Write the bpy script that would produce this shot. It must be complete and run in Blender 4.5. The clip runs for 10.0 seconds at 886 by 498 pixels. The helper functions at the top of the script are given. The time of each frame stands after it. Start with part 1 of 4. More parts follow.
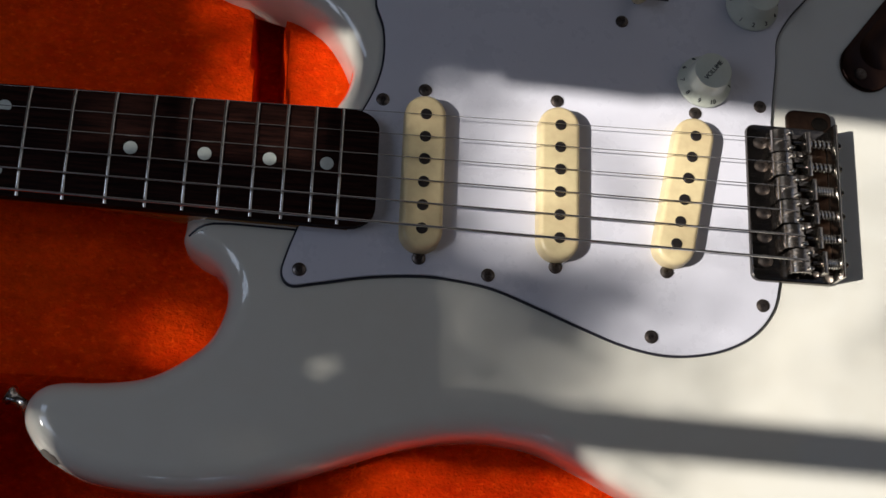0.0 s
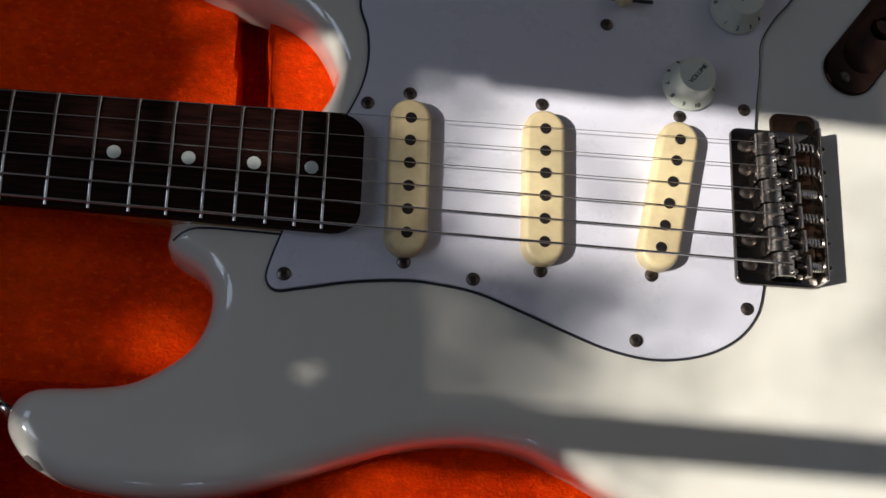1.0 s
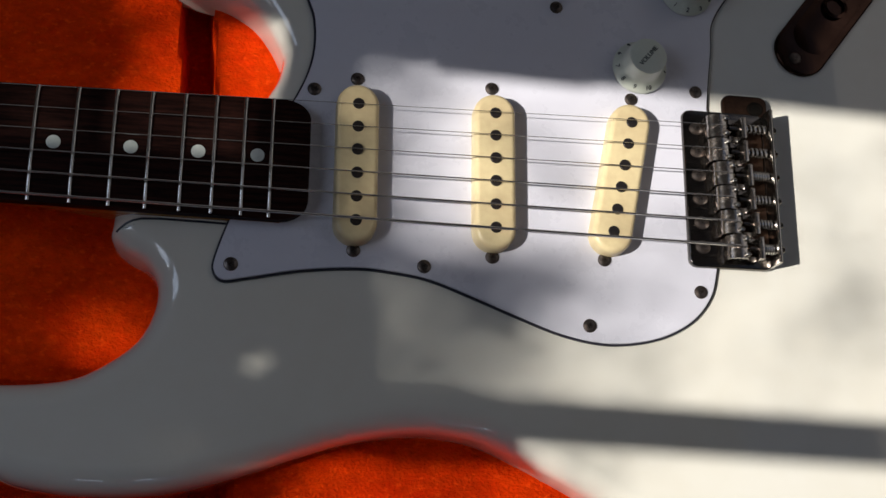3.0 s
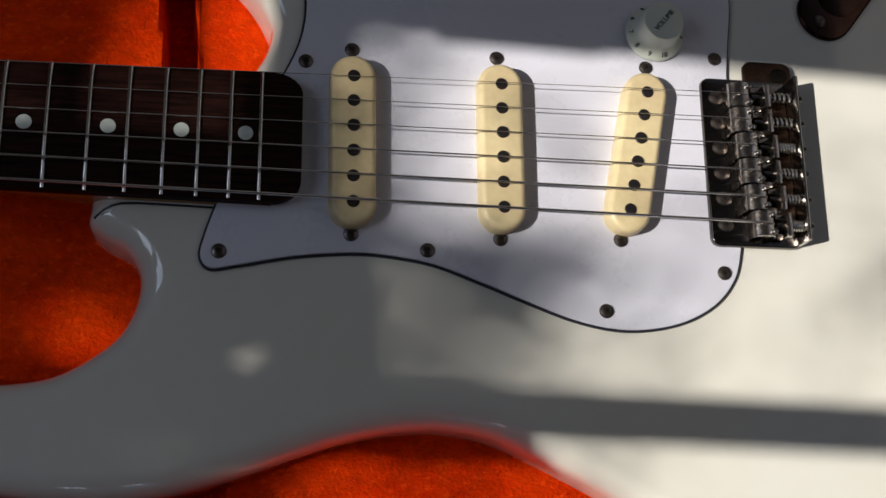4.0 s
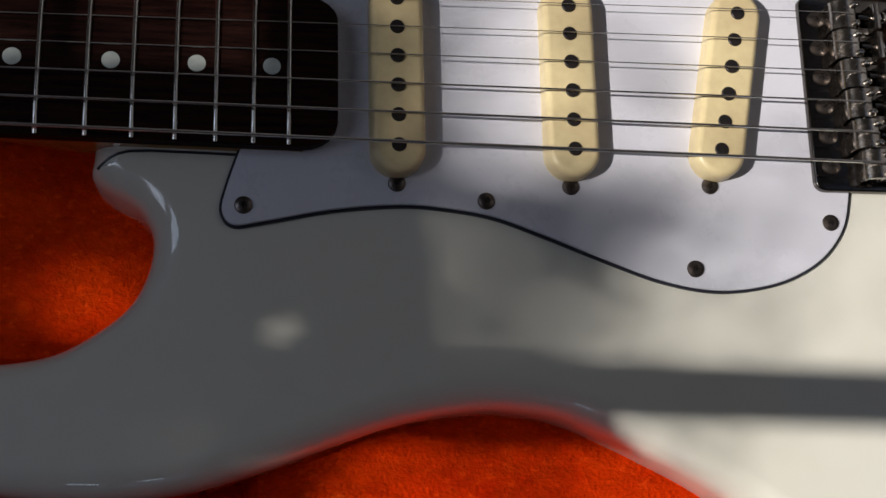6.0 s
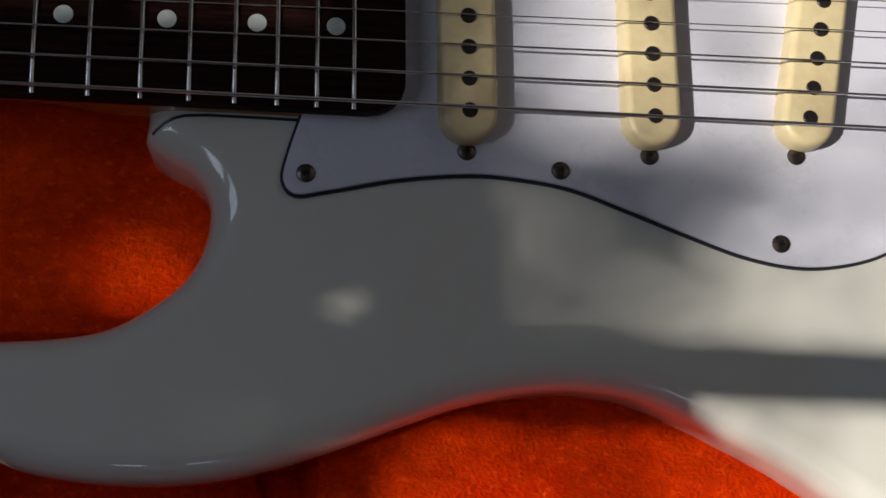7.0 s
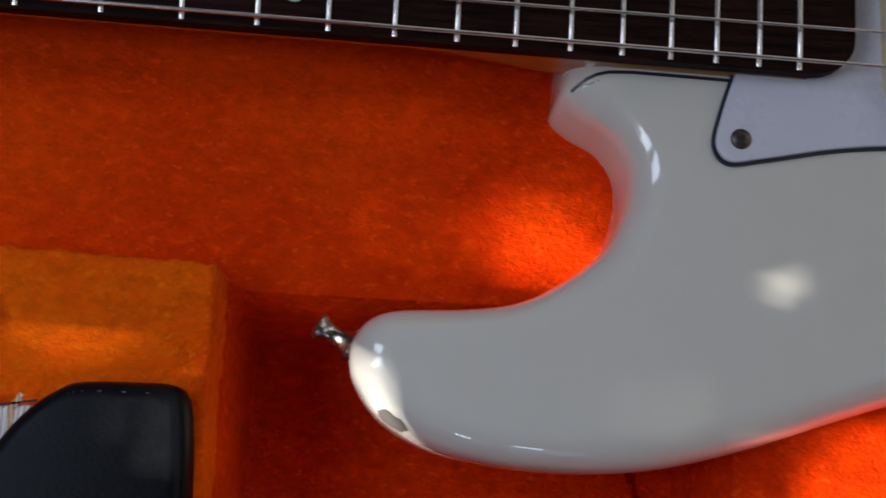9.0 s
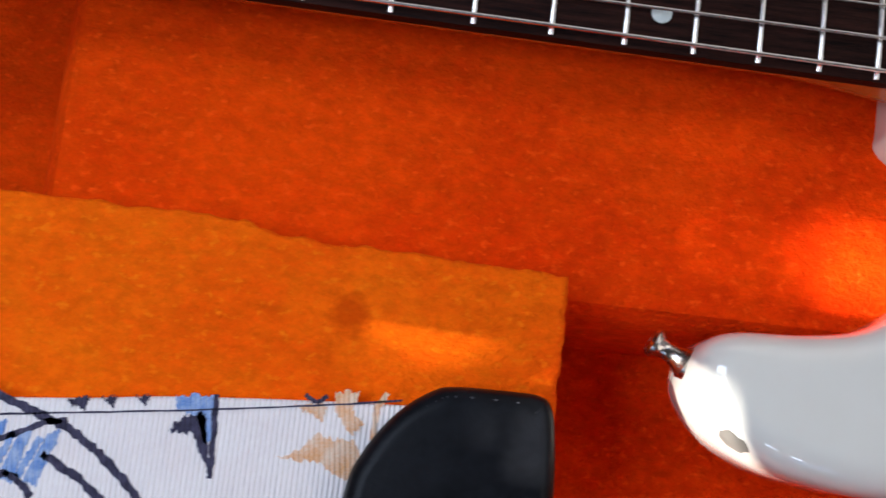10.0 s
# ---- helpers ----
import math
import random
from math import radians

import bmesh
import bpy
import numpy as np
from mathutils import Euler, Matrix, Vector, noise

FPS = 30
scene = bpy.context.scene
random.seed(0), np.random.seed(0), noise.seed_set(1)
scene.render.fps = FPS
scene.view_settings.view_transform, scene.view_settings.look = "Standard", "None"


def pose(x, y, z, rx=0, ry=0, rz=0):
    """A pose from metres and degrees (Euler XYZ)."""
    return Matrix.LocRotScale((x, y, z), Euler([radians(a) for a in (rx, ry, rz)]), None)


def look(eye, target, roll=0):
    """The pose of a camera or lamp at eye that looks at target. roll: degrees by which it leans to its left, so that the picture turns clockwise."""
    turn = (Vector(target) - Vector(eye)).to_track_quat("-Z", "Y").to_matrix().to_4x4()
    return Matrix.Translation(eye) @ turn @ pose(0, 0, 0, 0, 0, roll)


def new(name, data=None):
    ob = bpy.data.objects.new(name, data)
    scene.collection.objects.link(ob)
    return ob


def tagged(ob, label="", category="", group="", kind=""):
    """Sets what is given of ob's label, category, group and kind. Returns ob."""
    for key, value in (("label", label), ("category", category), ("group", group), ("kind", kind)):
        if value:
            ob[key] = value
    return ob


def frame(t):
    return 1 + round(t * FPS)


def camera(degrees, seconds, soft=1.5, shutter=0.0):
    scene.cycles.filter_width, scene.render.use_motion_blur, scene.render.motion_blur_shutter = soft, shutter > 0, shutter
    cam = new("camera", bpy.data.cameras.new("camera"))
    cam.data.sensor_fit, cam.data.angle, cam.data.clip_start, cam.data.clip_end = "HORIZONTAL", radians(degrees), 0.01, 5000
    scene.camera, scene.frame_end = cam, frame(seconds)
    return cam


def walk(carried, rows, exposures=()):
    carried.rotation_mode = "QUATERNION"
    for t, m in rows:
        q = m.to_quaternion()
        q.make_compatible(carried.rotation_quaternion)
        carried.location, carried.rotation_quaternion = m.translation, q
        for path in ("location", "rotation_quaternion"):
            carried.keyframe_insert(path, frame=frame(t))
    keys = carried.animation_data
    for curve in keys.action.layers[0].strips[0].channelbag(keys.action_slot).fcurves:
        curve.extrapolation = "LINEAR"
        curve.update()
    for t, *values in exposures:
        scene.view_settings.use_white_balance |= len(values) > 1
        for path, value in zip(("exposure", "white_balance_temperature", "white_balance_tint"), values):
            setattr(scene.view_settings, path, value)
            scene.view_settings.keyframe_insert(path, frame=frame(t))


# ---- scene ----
cam = camera(40.42, 10.0, soft=1.5, shutter=0.2)
PATH = [
    (0, (0.4397, -0.1813, 0.4962), (0.6789, 0.3948, -1.4040), 25.69),
    (0.5, (0.4388, -0.1773, 0.4965), (0.6877, 0.3882, -1.4057), 26.84),
    (1, (0.4389, -0.1772, 0.4968), (0.7055, 0.3908, -1.4022), 28.10),
    (1.5, (0.4405, -0.1800, 0.4962), (0.7247, 0.4017, -1.3961), 28.83),
    (2, (0.4427, -0.1827, 0.4959), (0.7423, 0.4070, -1.3915), 29.53),
    (2.5, (0.4442, -0.1804, 0.4965), (0.7610, 0.3918, -1.3935), 31.23),
    (4, (0.4474, -0.1688, 0.4536), (0.7862, 0.3679, -1.4430), 33.00),
    (4.5, (0.4490, -0.1617, 0.4363), (0.7869, 0.3484, -1.4678), 33.86),
    (5, (0.4497, -0.1582, 0.4185), (0.7806, 0.3383, -1.4905), 33.69),
    (5.5, (0.4481, -0.1574, 0.4000), (0.7683, 0.3385, -1.5109), 32.65),
    (7, (0.4315, -0.1496, 0.3631), (0.7103, 0.2858, -1.5689), 32.89),
    (7.5, (0.4250, -0.1534, 0.3525), (0.6423, 0.2890, -1.5858), 26.96),
    (8, (0.4085, -0.1485, 0.3461), (0.5681, 0.2505, -1.6072), 22.98),
    (8.5, (0.3741, -0.1521, 0.3300), (0.5331, 0.2646, -1.6196), 22.87),
    (9, (0.3396, -0.1470, 0.3216), (0.4554, 0.2543, -1.6343), 19.04),
    (9.5, (0.2982, -0.1397, 0.3156), (0.3789, 0.2391, -1.6465), 17.18),
    (10, (0.2536, -0.1409, 0.3256), (0.3026, 0.1972, -1.6450), 14.88),
]
walk(cam, [(t, look(eye, target, roll)) for t, eye, target, roll in PATH],
     [(0, 0.1), (2.5, 0.13), (4.5, -0.15), (5.5, -0.24), (7.5, -0.15), (8.0, 0.35), (8.5, 0.9), (9.0, 1.6), (9.5, 2.3), (10.0, 2.65)])

from mathutils.geometry import delaunay_2d_cdt

# ---------------------------------------------------------------- light
SUN = Vector((1.03, 0.27, -1.0))          # the way the sunlight travels
SN = SUN.normalized()
world = bpy.data.worlds.new("sky")
scene.world = world
world.use_nodes = True
wn = world.node_tree.nodes
sky = wn.new("ShaderNodeTexSky")
sky.sky_type = "NISHITA"
sky.sun_disc = False
sky.sun_elevation = math.asin(-SN.z)
sky.sun_rotation = math.atan2(-SN.x, -SN.y)
wn["Background"].inputs[1].default_value = 0.06
world.node_tree.links.new(sky.outputs[0], wn["Background"].inputs[0])

sun_data = bpy.data.lights.new("sun", "SUN")
sun_data.energy, sun_data.angle, sun_data.color = 5.6, radians(0.5), (1.0, 0.95, 0.88)
sun = new("sun", sun_data)
sun.matrix_world = look((0, 0, 3), Vector((0, 0, 3)) + SN)


def window_lamp(name, eye, target, w, h, watts, colour):
    data = bpy.data.lights.new(name, "AREA")
    data.shape, data.size, data.size_y, data.energy, data.color = "RECTANGLE", w, h, watts, colour
    ob = new(name, data)
    ob.matrix_world = look(eye, target)
    return ob


# unseen small lamps added for glints along the body's lower edge
for wx in (0.235, 0.465):
    window_lamp("window_light", (wx, -1.10, 0.62), (0.36, -0.05, 0.0), 0.09, 0.07, 0.05, (0.63, 0.75, 0.97))
# unseen lamps added overhead to fill the shade and draw edge highlights
for wy in (-0.17, 0.09):
    window_lamp("shade_fill_light", (-0.09, wy, 0.62), (0.42, -0.05, 0.0), 0.16, 0.34, 0.35, (0.63, 0.75, 0.97))


# ---------------------------------------------------------------- materials
def material(name, base, rough=0.5, metal=0.0, second=None, scale=60.0, amount=0.5, bump=0.0, bump_scale=400.0,
             coat=0.0, sheen=0.0, spec=0.5, stretch=(1, 1, 1), rough_var=0.0, detail=6.0):
    m = bpy.data.materials.new(name)
    m.use_nodes = True
    nt = m.node_tree
    b = nt.nodes["Principled BSDF"]
    b.inputs["Base Color"].default_value = (*base, 1)
    b.inputs["Roughness"].default_value = rough
    b.inputs["Metallic"].default_value = metal
    b.inputs["Coat Weight"].default_value = coat
    b.inputs["Coat Roughness"].default_value = 0.025
    b.inputs["Sheen Weight"].default_value = sheen
    b.inputs["Specular IOR Level"].default_value = spec
    tc = nt.nodes.new("ShaderNodeTexCoord")
    mp = nt.nodes.new("ShaderNodeMapping")
    mp.inputs["Scale"].default_value = stretch
    nt.links.new(tc.outputs["Object"], mp.inputs[0])
    if second:
        n1 = nt.nodes.new("ShaderNodeTexNoise")
        n1.inputs["Scale"].default_value, n1.inputs["Detail"].default_value = scale, detail
        nt.links.new(mp.outputs[0], n1.inputs["Vector"])
        n2 = nt.nodes.new("ShaderNodeTexNoise")
        n2.inputs["Scale"].default_value, n2.inputs["Detail"].default_value = scale * 9, 4
        nt.links.new(mp.outputs[0], n2.inputs["Vector"])
        add = nt.nodes.new("ShaderNodeMath")
        add.operation = "MULTIPLY_ADD"
        add.inputs[1].default_value = 0.5
        nt.links.new(n2.outputs[0], add.inputs[0])
        nt.links.new(n1.outputs[0], add.inputs[2])
        ramp = nt.nodes.new("ShaderNodeMapRange")
        ramp.inputs[1].default_value, ramp.inputs[2].default_value = 0.55, 0.95
        ramp.inputs[4].default_value = amount
        nt.links.new(add.outputs[0], ramp.inputs[0])
        mix = nt.nodes.new("ShaderNodeMix")
        mix.data_type = "RGBA"
        mix.inputs[6].default_value, mix.inputs[7].default_value = (*base, 1), (*second, 1)
        nt.links.new(ramp.outputs[0], mix.inputs[0])
        nt.links.new(mix.outputs[2], b.inputs["Base Color"])
        if rough_var:
            r = nt.nodes.new("ShaderNodeMapRange")
            r.inputs[1].default_value, r.inputs[2].default_value = 0.5, 1.0
            r.inputs[3].default_value, r.inputs[4].default_value = rough, rough + rough_var
            nt.links.new(add.outputs[0], r.inputs[0])
            nt.links.new(r.outputs[0], b.inputs["Roughness"])
    if bump:
        nb = nt.nodes.new("ShaderNodeTexNoise")
        nb.inputs["Scale"].default_value, nb.inputs["Detail"].default_value = bump_scale, 5
        nt.links.new(mp.outputs[0], nb.inputs["Vector"])
        bp = nt.nodes.new("ShaderNodeBump")
        bp.inputs["Strength"].default_value, bp.inputs["Distance"].default_value = bump, 0.002
        nt.links.new(nb.outputs[0], bp.inputs["Height"])
        nt.links.new(bp.outputs[0], b.inputs["Normal"])
    return m


M = {
    "paint": material("aged_white_lacquer", (0.75, 0.735, 0.665), 0.07, second=(0.70, 0.665, 0.57), scale=9, amount=0.5, coat=0.9, rough_var=0.05),
    "guard": material("white_plastic", (0.70, 0.70, 0.78), 0.24, second=(0.66, 0.655, 0.73), scale=30, amount=0.5, bump=0.02, bump_scale=700, rough_var=0.1),
    "ply": material("black_plastic", (0.012, 0.012, 0.02), 0.35, second=(0.03, 0.03, 0.05), scale=80),
    "cream": material("aged_cream_plastic", (0.74, 0.62, 0.36), 0.32, second=(0.60, 0.47, 0.27), scale=30, amount=0.9, bump=0.05, bump_scale=500, rough_var=0.15),
    "knob": material("pale_mint_plastic", (0.70, 0.74, 0.66), 0.30, second=(0.62, 0.66, 0.55), scale=70, amount=0.6),
    "tip": material("cream_switch_plastic", (0.62, 0.52, 0.32), 0.35, second=(0.5, 0.4, 0.22), scale=90),
    "pole": material("dull_magnet_steel", (0.022, 0.02, 0.024), 0.42, 0.6, second=(0.05, 0.04, 0.035), scale=300, amount=0.8),
    "screw": material("tarnished_screw_steel", (0.17, 0.15, 0.14), 0.30, 0.95, second=(0.07, 0.05, 0.04), scale=350, amount=0.9, rough_var=0.2),
    "chrome": material("worn_chrome", (0.66, 0.64, 0.61), 0.10, 1.0, second=(0.36, 0.30, 0.24), scale=120, amount=0.55, rough_var=0.16, bump=0.03, bump_scale=600),
    "chrome_dark": material("tarnished_chrome", (0.16, 0.15, 0.145), 0.12, 1.0, second=(0.10, 0.08, 0.065), scale=160, amount=0.7, rough_var=0.12, bump=0.02, bump_scale=500),
    # chrome with its dark brown reflections put into the base colour
    "jack": material("dark_reflection_chrome", (0.065, 0.035, 0.026), 0.14, 1.0, second=(0.03, 0.015, 0.011), scale=60, amount=0.7, rough_var=0.08),
    "steel": material("dull_saddle_steel", (0.58, 0.55, 0.52), 0.13, 1.0, second=(0.22, 0.17, 0.13), scale=210, amount=0.8, rough_var=0.2, bump=0.05, bump_scale=700),
    "rust": material("rusted_plate", (0.06, 0.032, 0.02), 0.35, 0.85, second=(0.025, 0.014, 0.01), scale=200, amount=0.9, bump=0.1),
    "string": material("nickel_string", (0.78, 0.76, 0.74), 0.24, 1.0, second=(0.55, 0.52, 0.50), scale=500),
    "fret": material("nickel_silver_fret", (0.92, 0.90, 0.86), 0.20, 1.0, second=(0.75, 0.70, 0.64), scale=200),
    "rosewood": material("rosewood", (0.0030, 0.0013, 0.0011), 0.5, second=(0.045, 0.0145, 0.010), scale=45, amount=0.62, stretch=(1.0, 14, 6), bump=0.18, bump_scale=160, rough_var=0.15, spec=0.06),
    "rosewood_end": material("rosewood_end_grain", (0.055, 0.017, 0.012), 0.5, second=(0.10, 0.03, 0.02), scale=400, amount=0.8, spec=0.3),
    "maple": material("amber_maple", (0.40, 0.17, 0.035), 0.25, second=(0.32, 0.12, 0.02), scale=30, amount=0.7, stretch=(1, 9, 9), coat=0.4),
    "dot": material("clay_dot", (0.62, 0.66, 0.62), 0.35, second=(0.50, 0.54, 0.50), scale=250, amount=0.8),
    "ink": material("printed_ink", (0.03, 0.035, 0.035), 0.5),
    "leather": material("black_leather", (0.002, 0.0023, 0.003), 0.34, second=(0.006, 0.007, 0.010), scale=60, amount=0.8, bump=0.07, bump_scale=900, rough_var=0.15, spec=0.12),
    "hole": material("hole_shade", (0.004, 0.004, 0.004), 0.9, second=(0.010, 0.007, 0.005), scale=400, spec=0.0),
    "thread": material("dark_thread", (0.045, 0.045, 0.055), 0.8),
    "tolex": material("black_case_vinyl", (0.015, 0.014, 0.014), 0.5, second=(0.03, 0.028, 0.026), scale=90, bump=0.3, bump_scale=900),
    "chip": material("bare_primer_chip", (0.13, 0.12, 0.105), 0.6, second=(0.12, 0.11, 0.10), scale=300),
    "wall": material("plaster", (0.24, 0.235, 0.24), 0.8, second=(0.19, 0.185, 0.19), scale=4, amount=0.6, bump=0.1, bump_scale=60),
    "wood_floor": material("oak_floor", (0.10, 0.06, 0.035), 0.45, second=(0.06, 0.035, 0.02), scale=6, amount=0.8, stretch=(1, 8, 1)),
    "frame": material("window_wood", (0.30, 0.20, 0.12), 0.5, second=(0.22, 0.13, 0.07), scale=20, stretch=(1, 6, 6)),
    "leaf": material("leaf", (0.06, 0.11, 0.03), 0.5, second=(0.09, 0.13, 0.04), scale=30),
    "bark": material("bark", (0.10, 0.07, 0.05), 0.8, second=(0.06, 0.04, 0.03), scale=30),
}


def plush_material(name, base, second, extra_green):
    """Crushed orange pile: patches brushed light and dark, painted glints, fine fibre bump, a soft sheen and one old
    stain.
    """
    m = material(name, base, 0.8, second=second, scale=20, amount=0.85, bump=0.8,
                 bump_scale=620, sheen=0.05, spec=0.02, detail=10, stretch=(1.0, 1.15, 1.0))
    nt = m.node_tree
    b = nt.nodes["Principled BSDF"]
    b.inputs["Sheen Tint"].default_value = (1.0, 0.35, 0.05, 1)
    b.inputs["Sheen Roughness"].default_value = 0.4
    nt.nodes["Bump"].inputs["Distance"].default_value = 0.0017
    mix = nt.nodes["Mix"]
    tc = nt.nodes["Texture Coordinate"]
    # pile brushed into short bright flecks
    fl = nt.nodes.new("ShaderNodeTexNoise")
    fl.inputs["Scale"].default_value, fl.inputs["Detail"].default_value, fl.inputs["Roughness"].default_value = 210, 6, 0.7
    mp = nt.nodes.new("ShaderNodeMapping")
    mp.inputs["Scale"].default_value = (0.8, 1.2, 1)
    nt.links.new(tc.outputs["Object"], mp.inputs[0])
    nt.links.new(mp.outputs[0], fl.inputs["Vector"])
    fr = nt.nodes.new("ShaderNodeMapRange")
    fr.inputs[1].default_value, fr.inputs[2].default_value, fr.inputs[3].default_value, fr.inputs[4].default_value = 0.30, 0.70, 0.80, 1.14
    nt.links.new(fl.outputs[0], fr.inputs[0])
    mul = nt.nodes.new("ShaderNodeMix")
    mul.data_type, mul.blend_type = "RGBA", "MULTIPLY"
    mul.inputs[0].default_value = 1.0
    nt.links.new(mix.outputs[2], mul.inputs[6])
    nt.links.new(fr.outputs[0], mul.inputs[7])
    # glints on scattered ends of the pile, painted as lighter colour
    tip_glints = nt.nodes.new("ShaderNodeTexNoise")
    tip_glints.inputs["Scale"].default_value, tip_glints.inputs["Detail"].default_value, tip_glints.inputs["Roughness"].default_value = 330, 3, 0.55
    nt.links.new(mp.outputs[0], tip_glints.inputs["Vector"])
    tr = nt.nodes.new("ShaderNodeMapRange")
    tr.inputs[1].default_value, tr.inputs[2].default_value, tr.inputs[4].default_value = 0.57, 0.74, 0.85
    nt.links.new(tip_glints.outputs[0], tr.inputs[0])
    tm = nt.nodes.new("ShaderNodeMix")
    tm.data_type = "RGBA"
    tm.inputs[7].default_value = (1.0, base[1] * 2.0 + 0.03, 0.006, 1)
    nt.links.new(tr.outputs[0], tm.inputs[0])
    nt.links.new(mul.outputs[2], tm.inputs[6])
    # stain
    ds = nt.nodes.new("ShaderNodeVectorMath")
    ds.operation = "DISTANCE"
    ds.inputs[1].default_value = (0.2386, -0.1054, -0.003)
    wob = nt.nodes.new("ShaderNodeMath")
    wob.operation = "MULTIPLY_ADD"
    wob.inputs[1].default_value = 0.010
    nt.links.new(tc.outputs["Object"], ds.inputs[0])
    nt.links.new(fl.outputs[0], wob.inputs[0])
    nt.links.new(ds.outputs["Value"], wob.inputs[2])
    sr = nt.nodes.new("ShaderNodeMapRange")
    sr.inputs[1].default_value, sr.inputs[2].default_value, sr.inputs[3].default_value, sr.inputs[4].default_value = 0.0075, 0.0125, 0.75, 0.0
    nt.links.new(wob.outputs[0], sr.inputs[0])
    st = nt.nodes.new("ShaderNodeMix")
    st.data_type = "RGBA"
    st.inputs[7].default_value = (0.58, 0.035, 0.001, 1)
    nt.links.new(sr.outputs[0], st.inputs[0])
    nt.links.new(tm.outputs[2], st.inputs[6])
    # colour turns more orange towards the headstock end
    sep = nt.nodes.new("ShaderNodeSeparateXYZ")
    nt.links.new(tc.outputs["Object"], sep.inputs[0])
    far = nt.nodes.new("ShaderNodeMapRange")
    far.inputs[1].default_value, far.inputs[2].default_value, far.inputs[3].default_value, far.inputs[4].default_value = 0.40, 0.16, 0.0, 1.0
    nt.links.new(sep.outputs[0], far.inputs[0])
    bl = nt.nodes.new("ShaderNodeMix")
    bl.data_type, bl.blend_type = "RGBA", "ADD"
    bl.inputs[7].default_value = (0.02, extra_green, 0.0005, 1)
    nt.links.new(far.outputs[0], bl.inputs[0])
    nt.links.new(st.outputs[2], bl.inputs[6])
    nt.links.new(bl.outputs[2], b.inputs["Base Color"])
    return m


M["plush"] = plush_material("orange_plush", (0.72, 0.026, 0.001), (0.90, 0.058, 0.0015), 0.022)
# lighter, yellower plush for the accessory box
M["plush_pale"] = plush_material("pale_orange_plush", (0.90, 0.078, 0.002), (0.95, 0.135, 0.003), 0.022)


def weave_material(name, base, second, scale, amount):
    """Ribbed jacquard webbing: fine vertical cords."""
    m = material(name, base, 0.8, second=second, scale=scale, amount=amount)
    nt = m.node_tree
    w = nt.nodes.new("ShaderNodeTexWave")
    w.inputs["Scale"].default_value, w.inputs["Distortion"].default_value = 230.0, 0.4
    w.inputs["Detail"].default_value = 1.0
    tc = nt.nodes.new("ShaderNodeTexCoord")
    nt.links.new(tc.outputs["Object"], w.inputs["Vector"])
    bp = nt.nodes.new("ShaderNodeBump")
    bp.inputs["Strength"].default_value, bp.inputs["Distance"].default_value = 0.65, 0.0008
    nt.links.new(w.outputs[1], bp.inputs["Height"])
    nt.links.new(bp.outputs[0], nt.nodes["Principled BSDF"].inputs["Normal"])
    return m


M["weave"] = weave_material("white_ribbed_webbing", (0.93, 0.87, 0.84), (0.82, 0.72, 0.70), 90, 0.5)
M["weave_blue"] = weave_material("blue_yarn", (0.10, 0.24, 0.58), (0.42, 0.52, 0.72), 260, 1.0)
M["weave_navy"] = weave_material("navy_yarn", (0.015, 0.013, 0.035), (0.08, 0.07, 0.13), 300, 0.8)
M["weave_orange"] = weave_material("apricot_yarn", (0.80, 0.38, 0.16), (0.88, 0.68, 0.52), 200, 1.0)


# ---------------------------------------------------------------- mesh helpers
def part(name, bm, mat, parent=None, label="", smooth=True):
    me = bpy.data.meshes.new(name)
    bmesh.ops.recalc_face_normals(bm, faces=bm.faces[:])
    bm.to_mesh(me)
    bm.free()
    if smooth:
        me.shade_smooth()
        me.set_sharp_from_angle(angle=radians(38))
    if mat:
        me.materials.append(mat)
    ob = new(name, me)
    if parent:
        ob.parent = parent
    if label:
        ob["label"] = label
    return ob


def again(ob, m, parent):
    """The same mesh once more as an object of its own."""
    o = new(ob.name.split(".")[0], ob.data)
    o.parent = parent
    o.matrix_basis = m
    if "label" in ob:
        o["label"] = ob["label"]
    return o


def box(bm, x0, x1, y0, y1, z0, z1, bevel=0.0, seg=2, m=None):
    r = bmesh.ops.create_cube(bm, size=1.0, matrix=Matrix.Translation(((x0 + x1) / 2, (y0 + y1) / 2, (z0 + z1) / 2))
                              @ Matrix.Diagonal((x1 - x0, y1 - y0, z1 - z0, 1)))
    vs = r["verts"]
    if bevel:
        es = list({e for v in vs for e in v.link_edges})
        g = bmesh.ops.bevel(bm, geom=es, offset=bevel, segments=seg, profile=0.5, affect="EDGES")
        vs = list({v for f in g["faces"] for v in f.verts} | {v for v in vs if v.is_valid})
    if m:
        bmesh.ops.transform(bm, matrix=m, verts=vs)
    return vs


def spin(bm, profile, n=32, m=None):
    """Turn a profile of (radius, height) round z."""
    rings = []
    for r, z in profile:
        if r < 1e-7:
            rings.append([bm.verts.new((0, 0, z))] * n)
        else:
            rings.append([bm.verts.new((r * math.cos(2 * math.pi * i / n), r * math.sin(2 * math.pi * i / n), z)) for i in range(n)])
    for a, b in zip(rings, rings[1:]):
        for i in range(n):
            q = [a[i], a[(i + 1) % n], b[(i + 1) % n], b[i]]
            q = [v for k, v in enumerate(q) if v not in q[:k]]
            if len(q) > 2:
                bm.faces.new(q)
    if m:
        bmesh.ops.transform(bm, matrix=m, verts=list({v for ring in rings for v in ring}))


